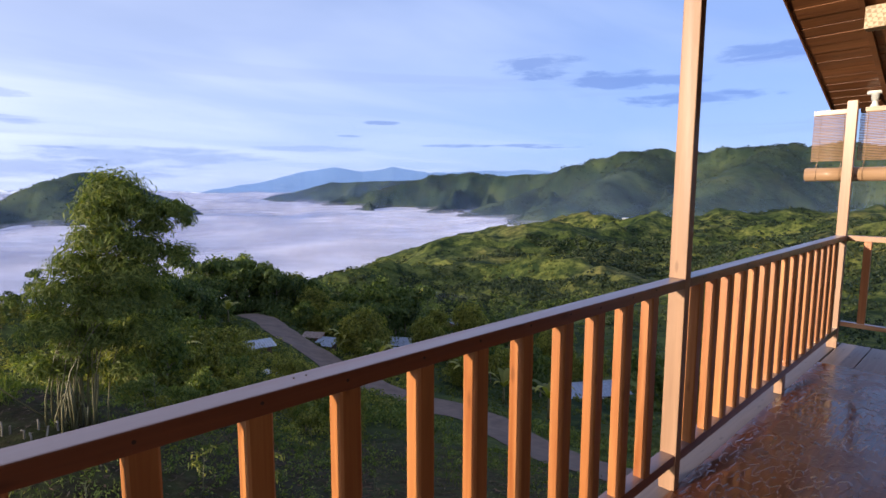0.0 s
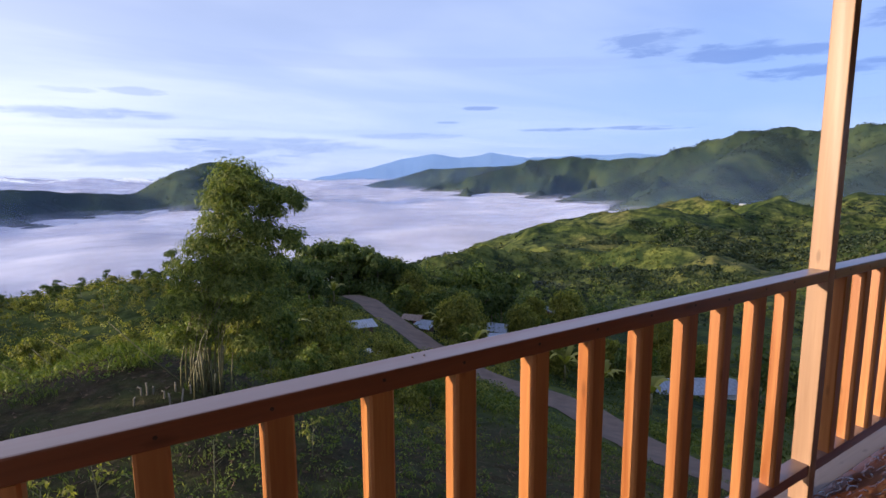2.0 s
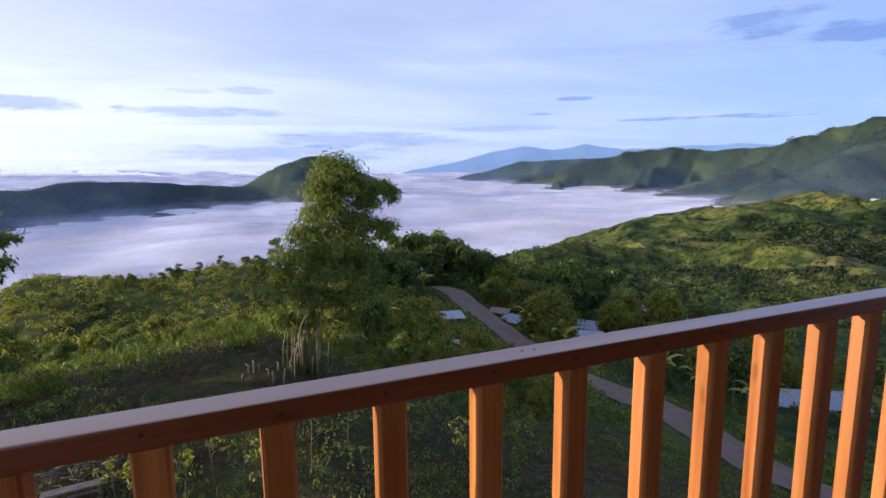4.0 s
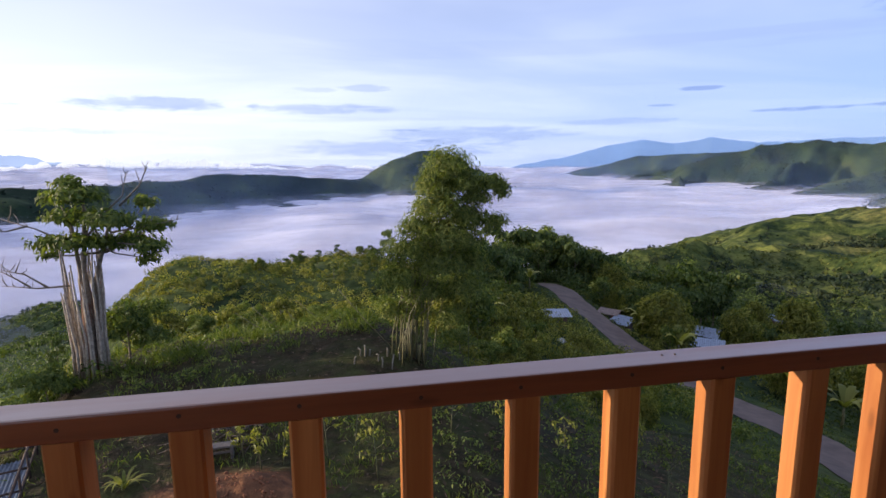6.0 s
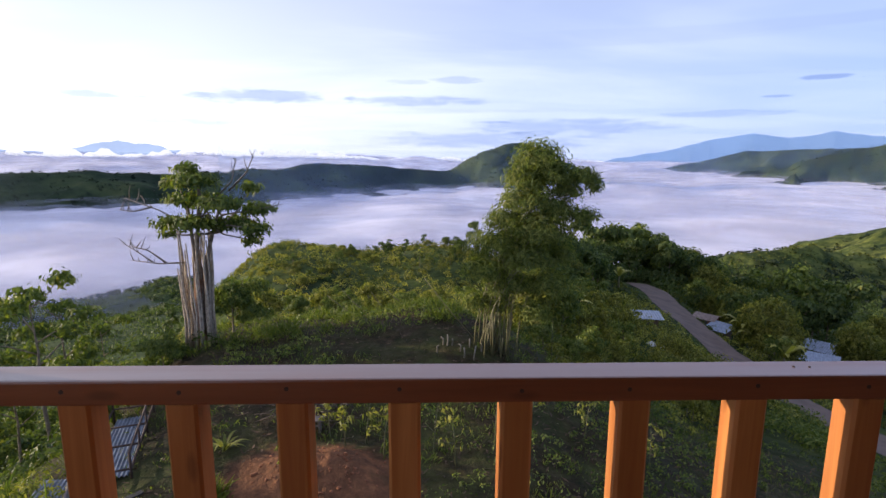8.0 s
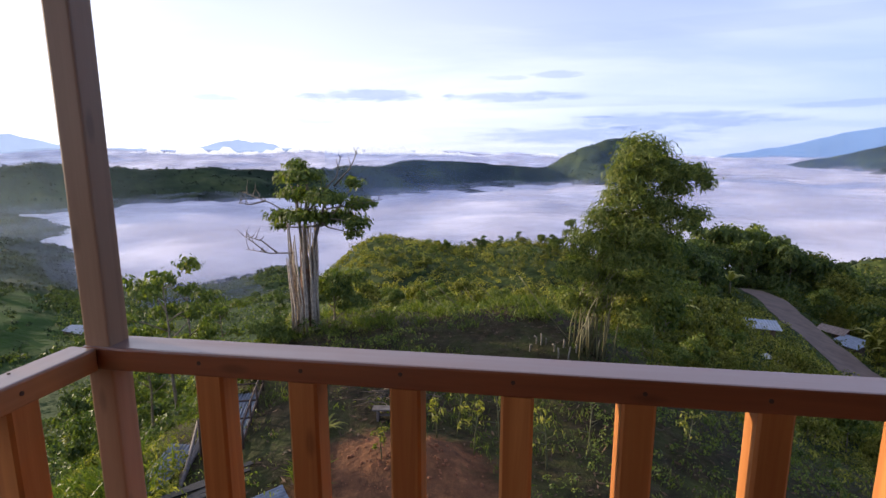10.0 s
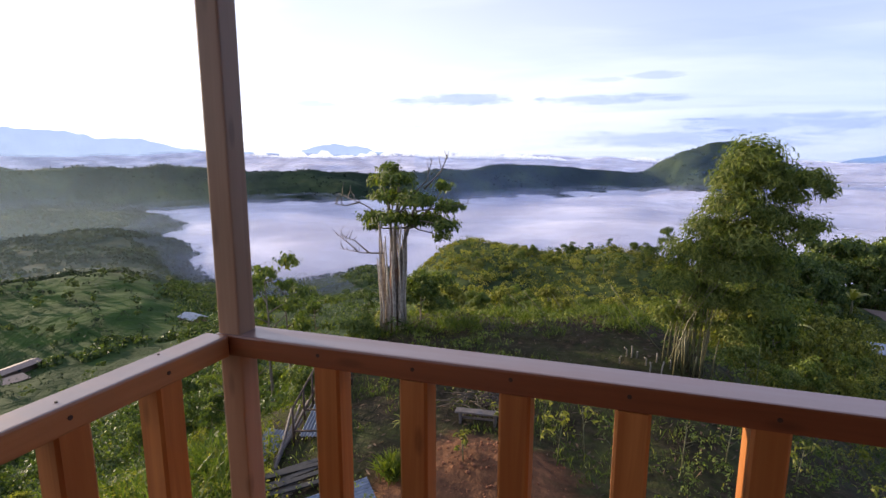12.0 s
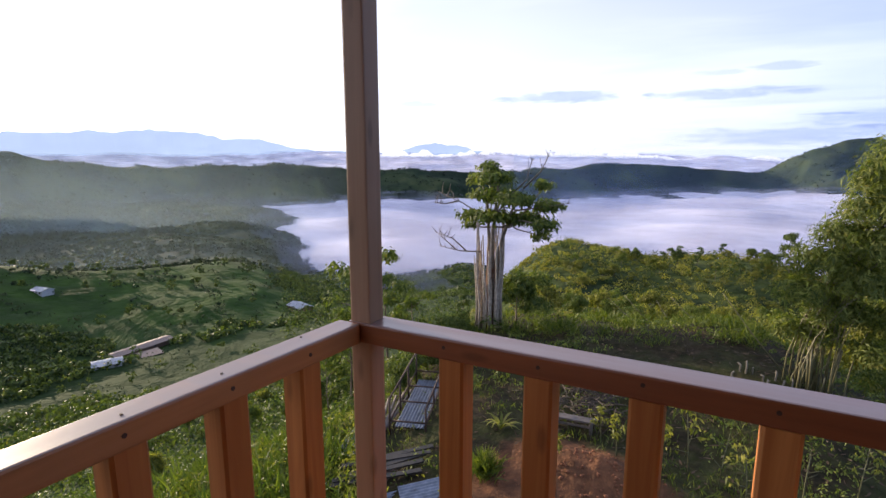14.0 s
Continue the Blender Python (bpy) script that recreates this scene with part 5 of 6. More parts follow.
def keep_far(x, y, r, az):
    hollow = np.where(az < -14, 0.52 - ridged(x, y, 230, 3, 14), 0.0)
    return (1.1 * hollow + 0.5 * fbm(x, y, 90, 5, 61) + 0.3 * fbm(x, y, 30, 3, 65) > np.where(az < -14, 0.06, -0.06)) & ((r < 700) | (az < -45) | (az > 40))


C, r = scatter(-84, 78, 110, 1050, 17000, keep_far)
size = prng.uniform(1.0, 2.9, len(C))
C[:, 2] += size * 0.55
stuff("hillside_woods", clump_cloud(C, size, 13, np.clip(r / 230, 0.6, 2.4), np.clip(r / 430, 0.36, 1.5), "hillside_woods", LEAF_FAR), "scattered trees and thickets on the hillsides", "woods")


def keep_mount(x, y, r, az):
    return (fbm(x, y, 170, 5, 71) > -0.12) & (((az < -30) & (r > 1150)) | (az > -17))


C, r = scatter(-84, 78, 1000, 3000, 24000, keep_mount)
ok = C[:, 2] > -112
C, r = C[ok], r[ok]
D2, r2 = scatter(-84, -36, 1500, 2800, 13000, lambda x, y, r, az: fbm(x, y, 170, 5, 71) + 0.4 * fbm(x, y, 50, 3, 72) > -0.05)
ok = D2[:, 2] > -108
C, r = np.concatenate([C, D2[ok]]), np.concatenate([r, r2[ok]])
size = prng.uniform(4, 8, len(C))
C[:, 2] += size * 0.1
stuff("mountain_forest", clump_cloud(C, size, 7, 4.6, 3.4, "mountain_forest", LEAF_MOUNT, 0.6), "dark forest on the mountain ridges", "forest")


# grass and weeds on the terrace and its bank
def blades(centres, per, h, name, label, mat=None, spread=0.16):
    n = len(centres) * per
    Cc = np.repeat(centres, per, 0) + prng.normal(size=(n, 3)) * np.array([[spread, spread, 0.0]])
    D = unit(prng.normal(size=(n, 3)) * np.array([[0.42, 0.42, 0.1]]) + np.array([[0, 0, 1.0]]))
    N = prng.normal(size=(n, 3)) * np.array([[1, 1, 0.1]])
    hh = np.repeat(h, per) if np.ndim(h) else np.full(n, h)
    hh = hh * prng.uniform(0.5, 1.2, n)
    return stuff(name, leaf_mesh(name, Cc - np.array([[0, 0, 0.02]]), D, N, hh, 0.018 + hh * 0.02, mat or LEAF_GRASS, 0.25), label, "grass")


def bare_yard(x, y):
    dx, dy = x - MOUND.x, y - MOUND.y
    return dx * dx / 4.6 + (dy + 0.8) ** 2 / 4.0 < 1


C, r = scatter(-70, 80, 8, 30, 8500, lambda x, y, r, az: (fbm(x, y, 3.0, 4, 81) + 0.25 * fbm(x, y, 0.9, 2, 82) > -0.06) & ~bare_yard(x, y))
blades(C, 9, prng.uniform(0.12, 0.38, len(C)), "grass", "green grass tufts on the terrace")
C, r = scatter(-3, 34, 18.5, 26, 2600, lambda x, y, r, az: fbm(x, y, 2.2, 4, 83) > -0.04)
blades(C, 12, prng.uniform(0.3, 0.85, len(C)), "tall_grass", "tall bright grass along the edge of the bank")
C, r = scatter(40, 80, 5, 15, 900, lambda x, y, r, az: r > 6)
C[:, 2] += 0.1
blades(C, 16, prng.uniform(0.5, 1.1, len(C)), "tall_grass", "tall weeds on the slope beside the house", LEAF_WEED, 0.3)
C, r = scatter(-78, 36, 9, 40, 7000, lambda x, y, r, az: (fbm(x, y, 2.6, 4, 91) > np.where(az < -4, 0.10, 0.0)) & ~bare_yard(x, y) & road_free(x, y))
stuff("weeds", clump_cloud(C + np.array([[0, 0, 0.12]]), prng.uniform(0.1, 0.34, len(C)), 16, 0.055 + 0.0030 * r, 0.024 + 0.0014 * r, "weeds", LEAF_TREE), "low leafy weeds on the terrace", "weeds")

# thickets below the road's edge and beside the house
C, r = scatter(-66, -26, 33, 44, 300, lambda x, y, r, az: road_free(x, y) & (fbm(x, y, 7, 3, 95) > -0.12))
size = prng.uniform(0.4, 0.9, len(C))
C[:, 2] += size * 0.5
stuff("thicket", clump_cloud(C, size, 60, 0.24, 0.11, "thicket", LEAF_TREE), "dark green thicket along the road", "shrubs")
C, r = scatter(37, 70, 8, 17, 260, lambda x, y, r, az: fbm(x, y, 4, 3, 97) > -0.1)
size = prng.uniform(0.25, 0.6, len(C))
C[:, 2] += size * 0.6
stuff("thicket", clump_cloud(C, size, 60, 0.14, 0.05, "thicket", LEAF_SHRUB), "leafy bright green bushes beside the house", "shrubs")
C, r = scatter(23, 48, 17, 62, 620, lambda x, y, r, az: (r > 19) | (az > 29))
size = prng.uniform(0.4, 1.1, len(C)) * np.clip(r / 35, 0.6, 1.3)
C[:, 2] += size * 0.5
stuff("thicket", clump_cloud(C, size, 55, 0.22, 0.09, "thicket", LEAF_DARK), "dark green bushes on the slope behind the lopped tree", "shrubs")


C, r = scatter(20, 46, 60, 430, 4200, lambda x, y, r, az: fbm(x, y, 34, 4, 109) > -0.16)
size = prng.uniform(0.7, 2.2, len(C)) * np.clip(r / 140, 0.7, 1.6)
C[:, 2] += size * 0.4
stuff("slope_thicket", clump_cloud(C, size, 14, 0.42 * np.clip(r / 110, 0.7, 2.6), 0.24 * np.clip(r / 110, 0.7, 2.6), "slope_thicket", LEAF_DARK), "dark trees and thickets on the slope down to the fog", "shrubs")
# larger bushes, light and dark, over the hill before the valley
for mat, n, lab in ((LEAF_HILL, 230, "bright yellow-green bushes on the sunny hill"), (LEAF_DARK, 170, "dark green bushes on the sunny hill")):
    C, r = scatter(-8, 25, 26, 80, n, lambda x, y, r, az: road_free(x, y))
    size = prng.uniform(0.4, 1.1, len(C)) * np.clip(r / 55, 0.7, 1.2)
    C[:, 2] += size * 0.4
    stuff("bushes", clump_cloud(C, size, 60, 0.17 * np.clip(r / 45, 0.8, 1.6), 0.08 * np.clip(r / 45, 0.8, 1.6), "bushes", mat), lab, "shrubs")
for mat, n, lab in ((LEAF_HILL, 300, "bright leafy shrubs between the terrace and the road"), (LEAF_DARK, 60, "dark leafy shrubs between the terrace and the road")):
    C, r = scatter(-33, -9, 20, 50, n, lambda x, y, r, az: road_free(x, y))
    size = prng.uniform(0.4, 1.15, len(C)) * np.clip(r / 40, 0.6, 1.1)
    C[:, 2] += size * 0.5
    stuff("bushes", clump_cloud(C, size, 64, 0.19 * np.clip(r / 40, 0.7, 1.3), 0.09 * np.clip(r / 40, 0.7, 1.3), "bushes", mat), lab, "shrubs")
C, r = scatter(38, 78, 45, 270, 9000, lambda x, y, r, az: fbm(x, y, 40, 4, 107) + np.clip((r - 200) / 90, 0, 1) < 0.26)
size = prng.uniform(0.7, 2.3, len(C))
C[:, 2] += size * 0.4
stuff("valley_thicket", clump_cloud(C, size, 18, 0.72 * np.clip(r / 110, 0.6, 1.7), 0.46 * np.clip(r / 110, 0.6, 1.7), "valley_thicket", LEAF_DARK), "dark thickets and small trees in the side valley", "shrubs")


C, r = scatter(-40, -9, 84, 109, 420, lambda x, y, r, az: road_free(x, y))
size = prng.uniform(1.0, 2.3, len(C))
C[:, 2] += size * 0.6
stuff("bushes", clump_cloud(C, size, 46, 0.40, 0.20, "bushes", LEAF_DARK), "dense dark bushes filling the edge of the woods", "shrubs")


# low growth under the trees where the ridge drops away behind the road
C, r = scatter(-28, -10, 95, 106, 300, lambda x, y, r, az: r > 0)
size = prng.uniform(1.2, 2.4, len(C))
C[:, 2] += size * 0.6 + prng.uniform(0, 1.6, len(C))
stuff("bushes", clump_cloud(C, size, 60, 0.45, 0.24, "bushes", LEAF_DARK), "dark undergrowth below the trees on the ridge", "shrubs")
# dry leaves and stalks strewn over the bare soil
C, r = scatter(-75, 32, 8, 26, 9000, lambda x, y, r, az: ~bare_yard(x, y))
n = len(C)
flat_d = unit(prng.normal(size=(n, 3)) * np.array([[1, 1, 0.15]]))
stuff("leaf_litter", leaf_mesh("leaf_litter", C + np.array([[0, 0, 0.02]]), flat_d, prng.normal(size=(n, 3)) * 0.4 + np.array([[0, 0, 1.0]]), prng.uniform(0.06, 0.28, n), prng.uniform(0.02, 0.06, n), LITTER, 0.0), "dry brown leaves and stalks strewn over bare soil", "leaf litter")


def keep_scrub(x, y, r, az):
    return fbm(x, y, 45, 4, 101) > -0.2


# shrubs and tall weeds on the verges of the road
C, r = scatter(-40, -20, 40, 66, 620, lambda x, y, r, az: road_free(x, y))
size = prng.uniform(0.3, 0.85, len(C))
C[:, 2] += size * 0.4
stuff("bushes", clump_cloud(C, size, 44, 0.22, 0.11, "bushes", LEAF_SHRUB), "yellow-green shrubs and weeds along the road", "shrubs")
# woods in the hollows of the green hillside
C, r = scatter(-84, -14, 130, 620, 11500, lambda x, y, r, az: 1.2 * (0.5 - ridged(x, y, 230, 3, 14)) + 0.5 * fbm(x, y, 60, 4, 113) > 0.10)
size = prng.uniform(0.9, 2.4, len(C)) * np.clip(r / 300, 0.8, 1.5)
C[:, 2] += size * 0.5
stuff("hollow_woods", clump_cloud(C, size, 12, np.clip(r / 210, 0.7, 2.2), np.clip(r / 350, 0.42, 1.4), "hollow_woods", LEAF_FAR), "dark belts of trees in the hollows of the hillside", "woods")
C, r = scatter(-82, -24, 120, 470, 7500, keep_scrub)
size = prng.uniform(0.5, 1.3, len(C))
C[:, 2] += size * 0.3
stuff("hillside_scrub", clump_cloud(C, size, 8, 0.55 * np.clip(r / 160, 1, 2.5), 0.28 * np.clip(r / 160, 1, 2.5), "hillside_scrub", LEAF_WILD), "low scrub and tall grass on the green hillside", "shrubs")
C, r = scatter(28, 78, 330, 1050, 6500, lambda x, y, r, az: (r * (1 + 0.9 * np.sin(np.radians(az))) > 660) & (fbm(x, y, 60, 3, 103) > -0.3))
size = prng.uniform(2.5, 5.0, len(C))
C[:, 2] += size * 0.3
stuff("hillside_forest", clump_cloud(C, size, 10, 3.3, 2.6, "hillside_forest", LEAF_FAR, 0.3), "dark forest on the slopes across the side valley", "forest")
C, r = scatter(23.2, 24.6, 10.0, 10.6, 14, lambda x, y, r, az: r > 0)
blades(C, 34, 0.62, "grass_tuft", "bright green tuft of long grass", None, 0.10)

# ---- road and houses ----
def road_strip():
    pts = []
    for a, b in zip(ROAD, ROAD[1:]):
        n = max(2, int((b - a).length / 1.5))
        pts += [a.lerp(b, k / n) for k in range(n)]
    pts.append(ROAD[-1])
    for _ in range(6):
        pts = [pts[0]] + [(pts[k - 1] + pts[k] * 2 + pts[k + 1]) / 4 for k in range(1, len(pts) - 1)] + [pts[-1]]
    V, n = [], 7
    for k, p in enumerate(pts):
        d = (pts[min(k + 1, len(pts) - 1)] - pts[max(k - 1, 0)]).normalized()
        side = Vector((d.y, -d.x, 0))
        for q in range(n):
            s = (q / (n - 1) - 0.5) * 2
            w = p + side * s * (2.2 + 0.12 * math.sin(k * 0.7) + 0.08 * math.sin(k * 1.9))
            V.append((w.x, w.y, 0.0))
    V = np.array(V)
    z = ground_height(V[:, 0], V[:, 1]).reshape(-1, n)
    z = z * 0.4 + z.mean(1, keepdims=True) * 0.6
    z = np.maximum(z, ground_height(V[:, 0], V[:, 1]).reshape(-1, n) + 0.02)
    V[:, 2] = z.ravel() + 0.10 - 0.06 * np.abs(np.tile(np.linspace(-1, 1, n), len(pts))) ** 2
    i, j = np.arange(len(pts) - 1)[:, None], np.arange(n - 1)[None, :]
    F = np.stack([i * n + j, i * n + j + 1, (i + 1) * n + j + 1, (i + 1) * n + j], -1).reshape(-1, 4)
    return mesh_from("road", V, F, ROAD_MAT)


tagged(new("road", road_strip()), "narrow worn concrete village road winding down the ridge", "road", kind="structure")


def corrugated(w, d, pitch=0.09, amp=0.012, mat=None):
    """A wavy roofing sheet, w along the waves' row and d along the channels."""
    n = max(12, int(w / pitch * 6))
    n = min(n, 160)
    bm = bmesh.new()
    rows = []
    for y in (0, d):
        rows.append([bm.verts.new((w * k / n, y, amp * math.sin(2 * math.pi * (w * k / n) / max(pitch, w / n * 6)))) for k in range(n + 1)])
    for k in range(n):
        f = bm.faces.new((rows[0][k], rows[0][k + 1], rows[1][k + 1], rows[1][k]))
        f.smooth = True
    return bm


def house(az, r, w, d, h, turn, roof_mat, wall_mat, label, pitch=0.32, lean=False, lift=0.0):
    p = bearing(az, r)
    z = min(ground_z(p.x + a, p.y + b) for a in (-w / 2, w / 2) for b in (-d / 2, d / 2))
    hs = empty("house", pose(p.x, p.y, z + lift, 0, 0, turn), label, "house")
    t, g = 0.12, 1.6
    for name, x0, x1, y0, y1 in (("wall", -w / 2, w / 2, -d / 2, -d / 2 + t), ("wall", -w / 2, w / 2, d / 2 - t, d / 2), ("wall", -w / 2, -w / 2 + t, -d / 2 + t, d / 2 - t), ("wall", w / 2 - t, w / 2, -d / 2 + t, d / 2 - t)):
        part(name, box(B(), x0, x1, y0, y1, -g, h), wall_mat, hs)
    part("door", box(B(), -w * 0.1, -w * 0.1 + min(0.85, w * 0.3), -d / 2 - 0.03, -d / 2 - 0.003, 0.1, min(2.0, h * 0.88), 0.01), OLD_WOOD, hs)
    for x in (-w * 0.36, w * 0.2) if w > 3.5 else ():
        wn = part("window", box(B(), x, x + 0.9, -d / 2 - 0.04, -d / 2 - 0.003, h * 0.42, h * 0.84, 0.01), OLD_WOOD, hs)
        part("pane", box(B(), x + 0.08, x + 0.82, -d / 2 - 0.05, -d / 2 - 0.042, h * 0.46, h * 0.80), GLASS_DARK, wn)
    sides = ((1, d + 1.0),) if lean else ((1, d / 2 + 0.5), (-1, d / 2 + 0.5))
    for sgn, run in sides:
        ang = math.atan(pitch)
        ob = part("roof", corrugated(w + 0.8, run / math.cos(ang), 0.25, 0.03), roof_mat, hs)
        top = h + pitch * (d if lean else d / 2)
        ob.matrix_basis = Matrix.Translation((0, (-d / 2 - 0.5) if lean else 0, (h - 0.5 * pitch) if lean else top)) @ Matrix.Rotation(0 if sgn > 0 else math.pi, 4, "Z") @ Matrix.Translation((-(w + 0.8) / 2, 0, 0.03)) @ Matrix.Rotation(ang if lean else -ang, 4, "X")
    if not lean:
        for sx in (-w / 2, w / 2 - t):
            bm = bmesh.new()
            a = [bm.verts.new((sx + e, y, zz)) for e in (0, t) for y, zz in ((-d / 2, h), (d / 2, h), (0, h + pitch * d / 2))]
            for q in ((0, 1, 2), (5, 4, 3), (0, 3, 4, 1), (1, 4, 5, 2), (2, 5, 3, 0)):
                bm.faces.new([a[k] for k in q])
            part("gable", bm, wall_mat, hs)
    return hs


GLASS_DARK = plain("dark_window_glass", (0.03, 0.035, 0.04), 0.1, 0, 0.1)
house(-38.6, 86, 5.0, 4.0, 2.2, -55, ROOF_TIN, WALL_WOOD, "small wooden house with a bluish tin roof")
house(-38.6, 75, 3.4, 1.8, 1.2, -40, ROOF_TIN, WALL_WOOD, "low lean-to shed with a tin roof", 0.15, True)
house(-23.6, 55, 2.0, 1.3, 1.1, -10, ROOF_TIN, WALL_WOOD, "low shack with a grey metal roof beside the road", 0.12, True)
house(-30.4, 72, 2.2, 1.6, 1.2, -60, ROOF_TIN, WALL_WOOD, "little roadside hut with a white tin roof", 0.2, True)
house(-29.2, 75, 2.2, 2.0, 1.5, -50, ROOF_RUST, BRICKISH, "little red-brown roadside hut with a rusty roof")
house(-29.6, 178, 4.6, 4, 2.4, -30, ROOF_TIN, BRICKISH, "distant red-walled house with a pale roof")
house(-44.1, 158, 5, 4, 2.4, 20, ROOF_TIN, WALL_WOOD, "white-roofed house among the trees")
house(-58.8, 78, 11, 5, 2.4, -32, ROOF_TIN, WALL_WHITE, "long low house with a blue-grey metal roof below the road")
for k, (az, r) in enumerate(((-33, 520), (-35.5, 560), (-38, 600), (-37, 470), (-34, 640), (-40, 690), (-31.5, 610), (-62, 900), (-50, 880))):
    house(az, r, 8, 6, 3, 40 * k, ROOF_TIN, WALL_WHITE if k % 2 else BRICKISH, "small white-roofed village house far down the valley")
# side valley
house(60.0, 193, 24, 4.5, 1.6, 91, ROOF_RUST, WALL_WOOD, "long low farm shed with a grey-brown metal roof", 0.22)
house(62.4, 181, 7.5, 3.2, 1.2, 62, ROOF_TIN, WALL_WHITE, "white farm building with a pale metal roof", 0.15, True)
house(58.8, 187, 6, 4, 0.8, 80, ROOF_RUST, WALL_WOOD, "low grey shed roof beside the long shed", 0.1, True)
house(66.5, 262, 7, 4.5, 2.4, 5, ROOF_TIN, WALL_WHITE, "white house on the far side of the field", 0.35)
house(44.2, 226, 10, 6, 2.6, -15, ROOF_TIN, WALL_WOOD, "house with a shining pale metal roof on a terrace")


# ---- the terrace below the veranda ----
def ground_pose(az, r, dz=0.0, turn=0.0):
    p = bearing(az, r)
    return pose(p.x, p.y, ground_z(p.x, p.y) + dz, 0, 0, turn)


bench = empty("bench", ground_pose(14.2, 12.4, -0.08, 6), "rough grey plank bench on the terrace", "bench")
part("seat", box(B(), -0.55, 0.55, -0.12, 0.12, 0.38, 0.42, 0.006), OLD_WOOD, bench)
for x in (-0.45, 0.42):
    part("leg", box(B(), x, x + 0.06, -0.1, 0.1, -0.15, 0.38, 0.006), OLD_WOOD, bench)
part("stretcher", box(B(), -0.39, 0.42, -0.015, 0.015, 0.2, 0.25), OLD_WOOD, bench)

tin = empty("metal_cot", ground_pose(31.4, 14.1, 0, 19), "rusty tubular frame with corrugated metal sheet lying on it", "frame")
sheet = part("sheet", corrugated(0.74, 2.9, 0.085, 0.02), SHEET_TIN, tin, "silvery corrugated sheet")
sheet.location = (-0.37, -1.5, 0.14)
for x in (-0.48, 0.46):
    high = 0.95 if x < 0 else 0.75
    for y in (-1.6, -0.5, 0.5, 1.6):
        part("upright", tube(B(), [(x, y, -0.1), (x, y, high)], 0.03, 6), IRON, tin)
    part("side_rail", tube(B(), [(x, -1.6, high - 0.03), (x, 1.6, high)], 0.028, 6), IRON, tin)
    part("side_rail", tube(B(), [(x, -1.6, 0.32), (x, 1.6, 0.34)], 0.026, 6), IRON, tin)
for y in (-1.6, -0.5, 0.5, 1.6):
    part("cross_bar", tube(B(), [(-0.48, y, 0.34), (0.46, y, 0.34)], 0.026, 6), IRON, tin)
part("cross_bar", tube(B(), [(-0.48, 1.6, 0.95), (0.46, 1.6, 0.75)], 0.026, 6), IRON, tin)

for az, r, w, d, turn, tilt, mat, lab in ((41.5, 12.3, 0.75, 1.7, 10, 5, SHEET_TIN, "bent corrugated metal sheet lying on the ground"), (37.6, 10.9, 0.8, 1.9, -52, -4, ROOF_RUST, "dark rusty corrugated sheet lying on planks"),
                                          (34.4, 9.9, 0.85, 1.3, -48, 6, SHEET_TIN, "bluish metal sheet lying on the ground"), (38.4, 9.7, 0.8, 1.4, -30, -6, SHEET_TIN, "weathered corrugated sheet in the weeds")):
    ob = part("metal_sheet", corrugated(w, d, 0.085, 0.014), mat, None)
    ob.matrix_basis = ground_pose(az, r, 0.14, turn) @ pose(0, 0, 0, tilt, 4, 0)
    tagged(ob, lab, "metal sheet", "loose roofing sheets")
for k in range(5):
    ob = part("plank", box(B(), -1.0, 1.0, -0.07, 0.07, 0, 0.035, 0.004), WET_WOOD, None)
    ob.matrix_basis = ground_pose(37.0 - 0.5 * k, 10.3 + 0.22 * k, 0.20 + 0.03 * (k % 2), 42 + 6 * (k % 3)) @ pose(0, 0, 0, 0, -2, 0)
    tagged(ob, "long dark wet board lying in a loose heap", "plank", "heap of boards")

for k in range(4):
    ob = part("pole", tube(B(), [(0, -1.6, 0.05), (0.03, 0.0, 0.1), (0.0, 1.6, 0.12)], [0.045, 0.042, 0.034], 7), OLD_WOOD, None)
    ob.matrix_basis = ground_pose(34.6 + 0.55 * k, 13.6 - 0.25 * k, 0.02 + 0.02 * k, 14 + 4 * k)
    tagged(ob, "long grey weathered pole lying beside the metal frame", "pole", "loose poles")

# cut brush in a heap
brush = B()
for k in range(150):
    az, r = trng.uniform(9.5, 16), trng.uniform(12.6, 14.4)
    p = bearing(az, r)
    z = ground_z(p.x, p.y) + trng.uniform(0.02, 0.45)
    a, l = trng.uniform(0, 6.28), trng.uniform(0.3, 0.9)
    q = Vector((p.x + math.cos(a) * l, p.y + math.sin(a) * l, max(z + trng.uniform(-0.3, 0.2), ground_z(p.x + math.cos(a) * l, p.y + math.sin(a) * l) + 0.02)))
    mid = (Vector((p.x, p.y, z)) + q) / 2 + Vector((0, 0, trng.uniform(0, 0.12)))
    tube(brush, [(p.x, p.y, z), mid, q], [0.013, 0.010, 0.004], 4)
tagged(part("brush_pile", brush, TWIG_DARK, None), "heap of cut grey twigs and brushwood", "brushwood", kind="stuff")

# clods of red earth on the heap
clods = B()
for k in range(420):
    x, y = MOUND.x + trng.gauss(0.0, 0.75), MOUND.y - 0.3 + trng.gauss(0, 0.6)
    s = trng.uniform(0.008, 0.014 + 0.05 * trng.random() ** 2)
    bmesh.ops.create_icosphere(clods, subdivisions=1, radius=s, matrix=pose(x, y, ground_z(x, y) + s * 0.25, 40 * k, 25 * k, 0) @ Matrix.Diagonal((1, trng.uniform(0.6, 1), trng.uniform(0.5, 0.9), 1)))
tagged(part("earth_clods", clods, SOIL_RED, None), "crumbled clods of red earth on the soil heap", "earth", kind="stuff")
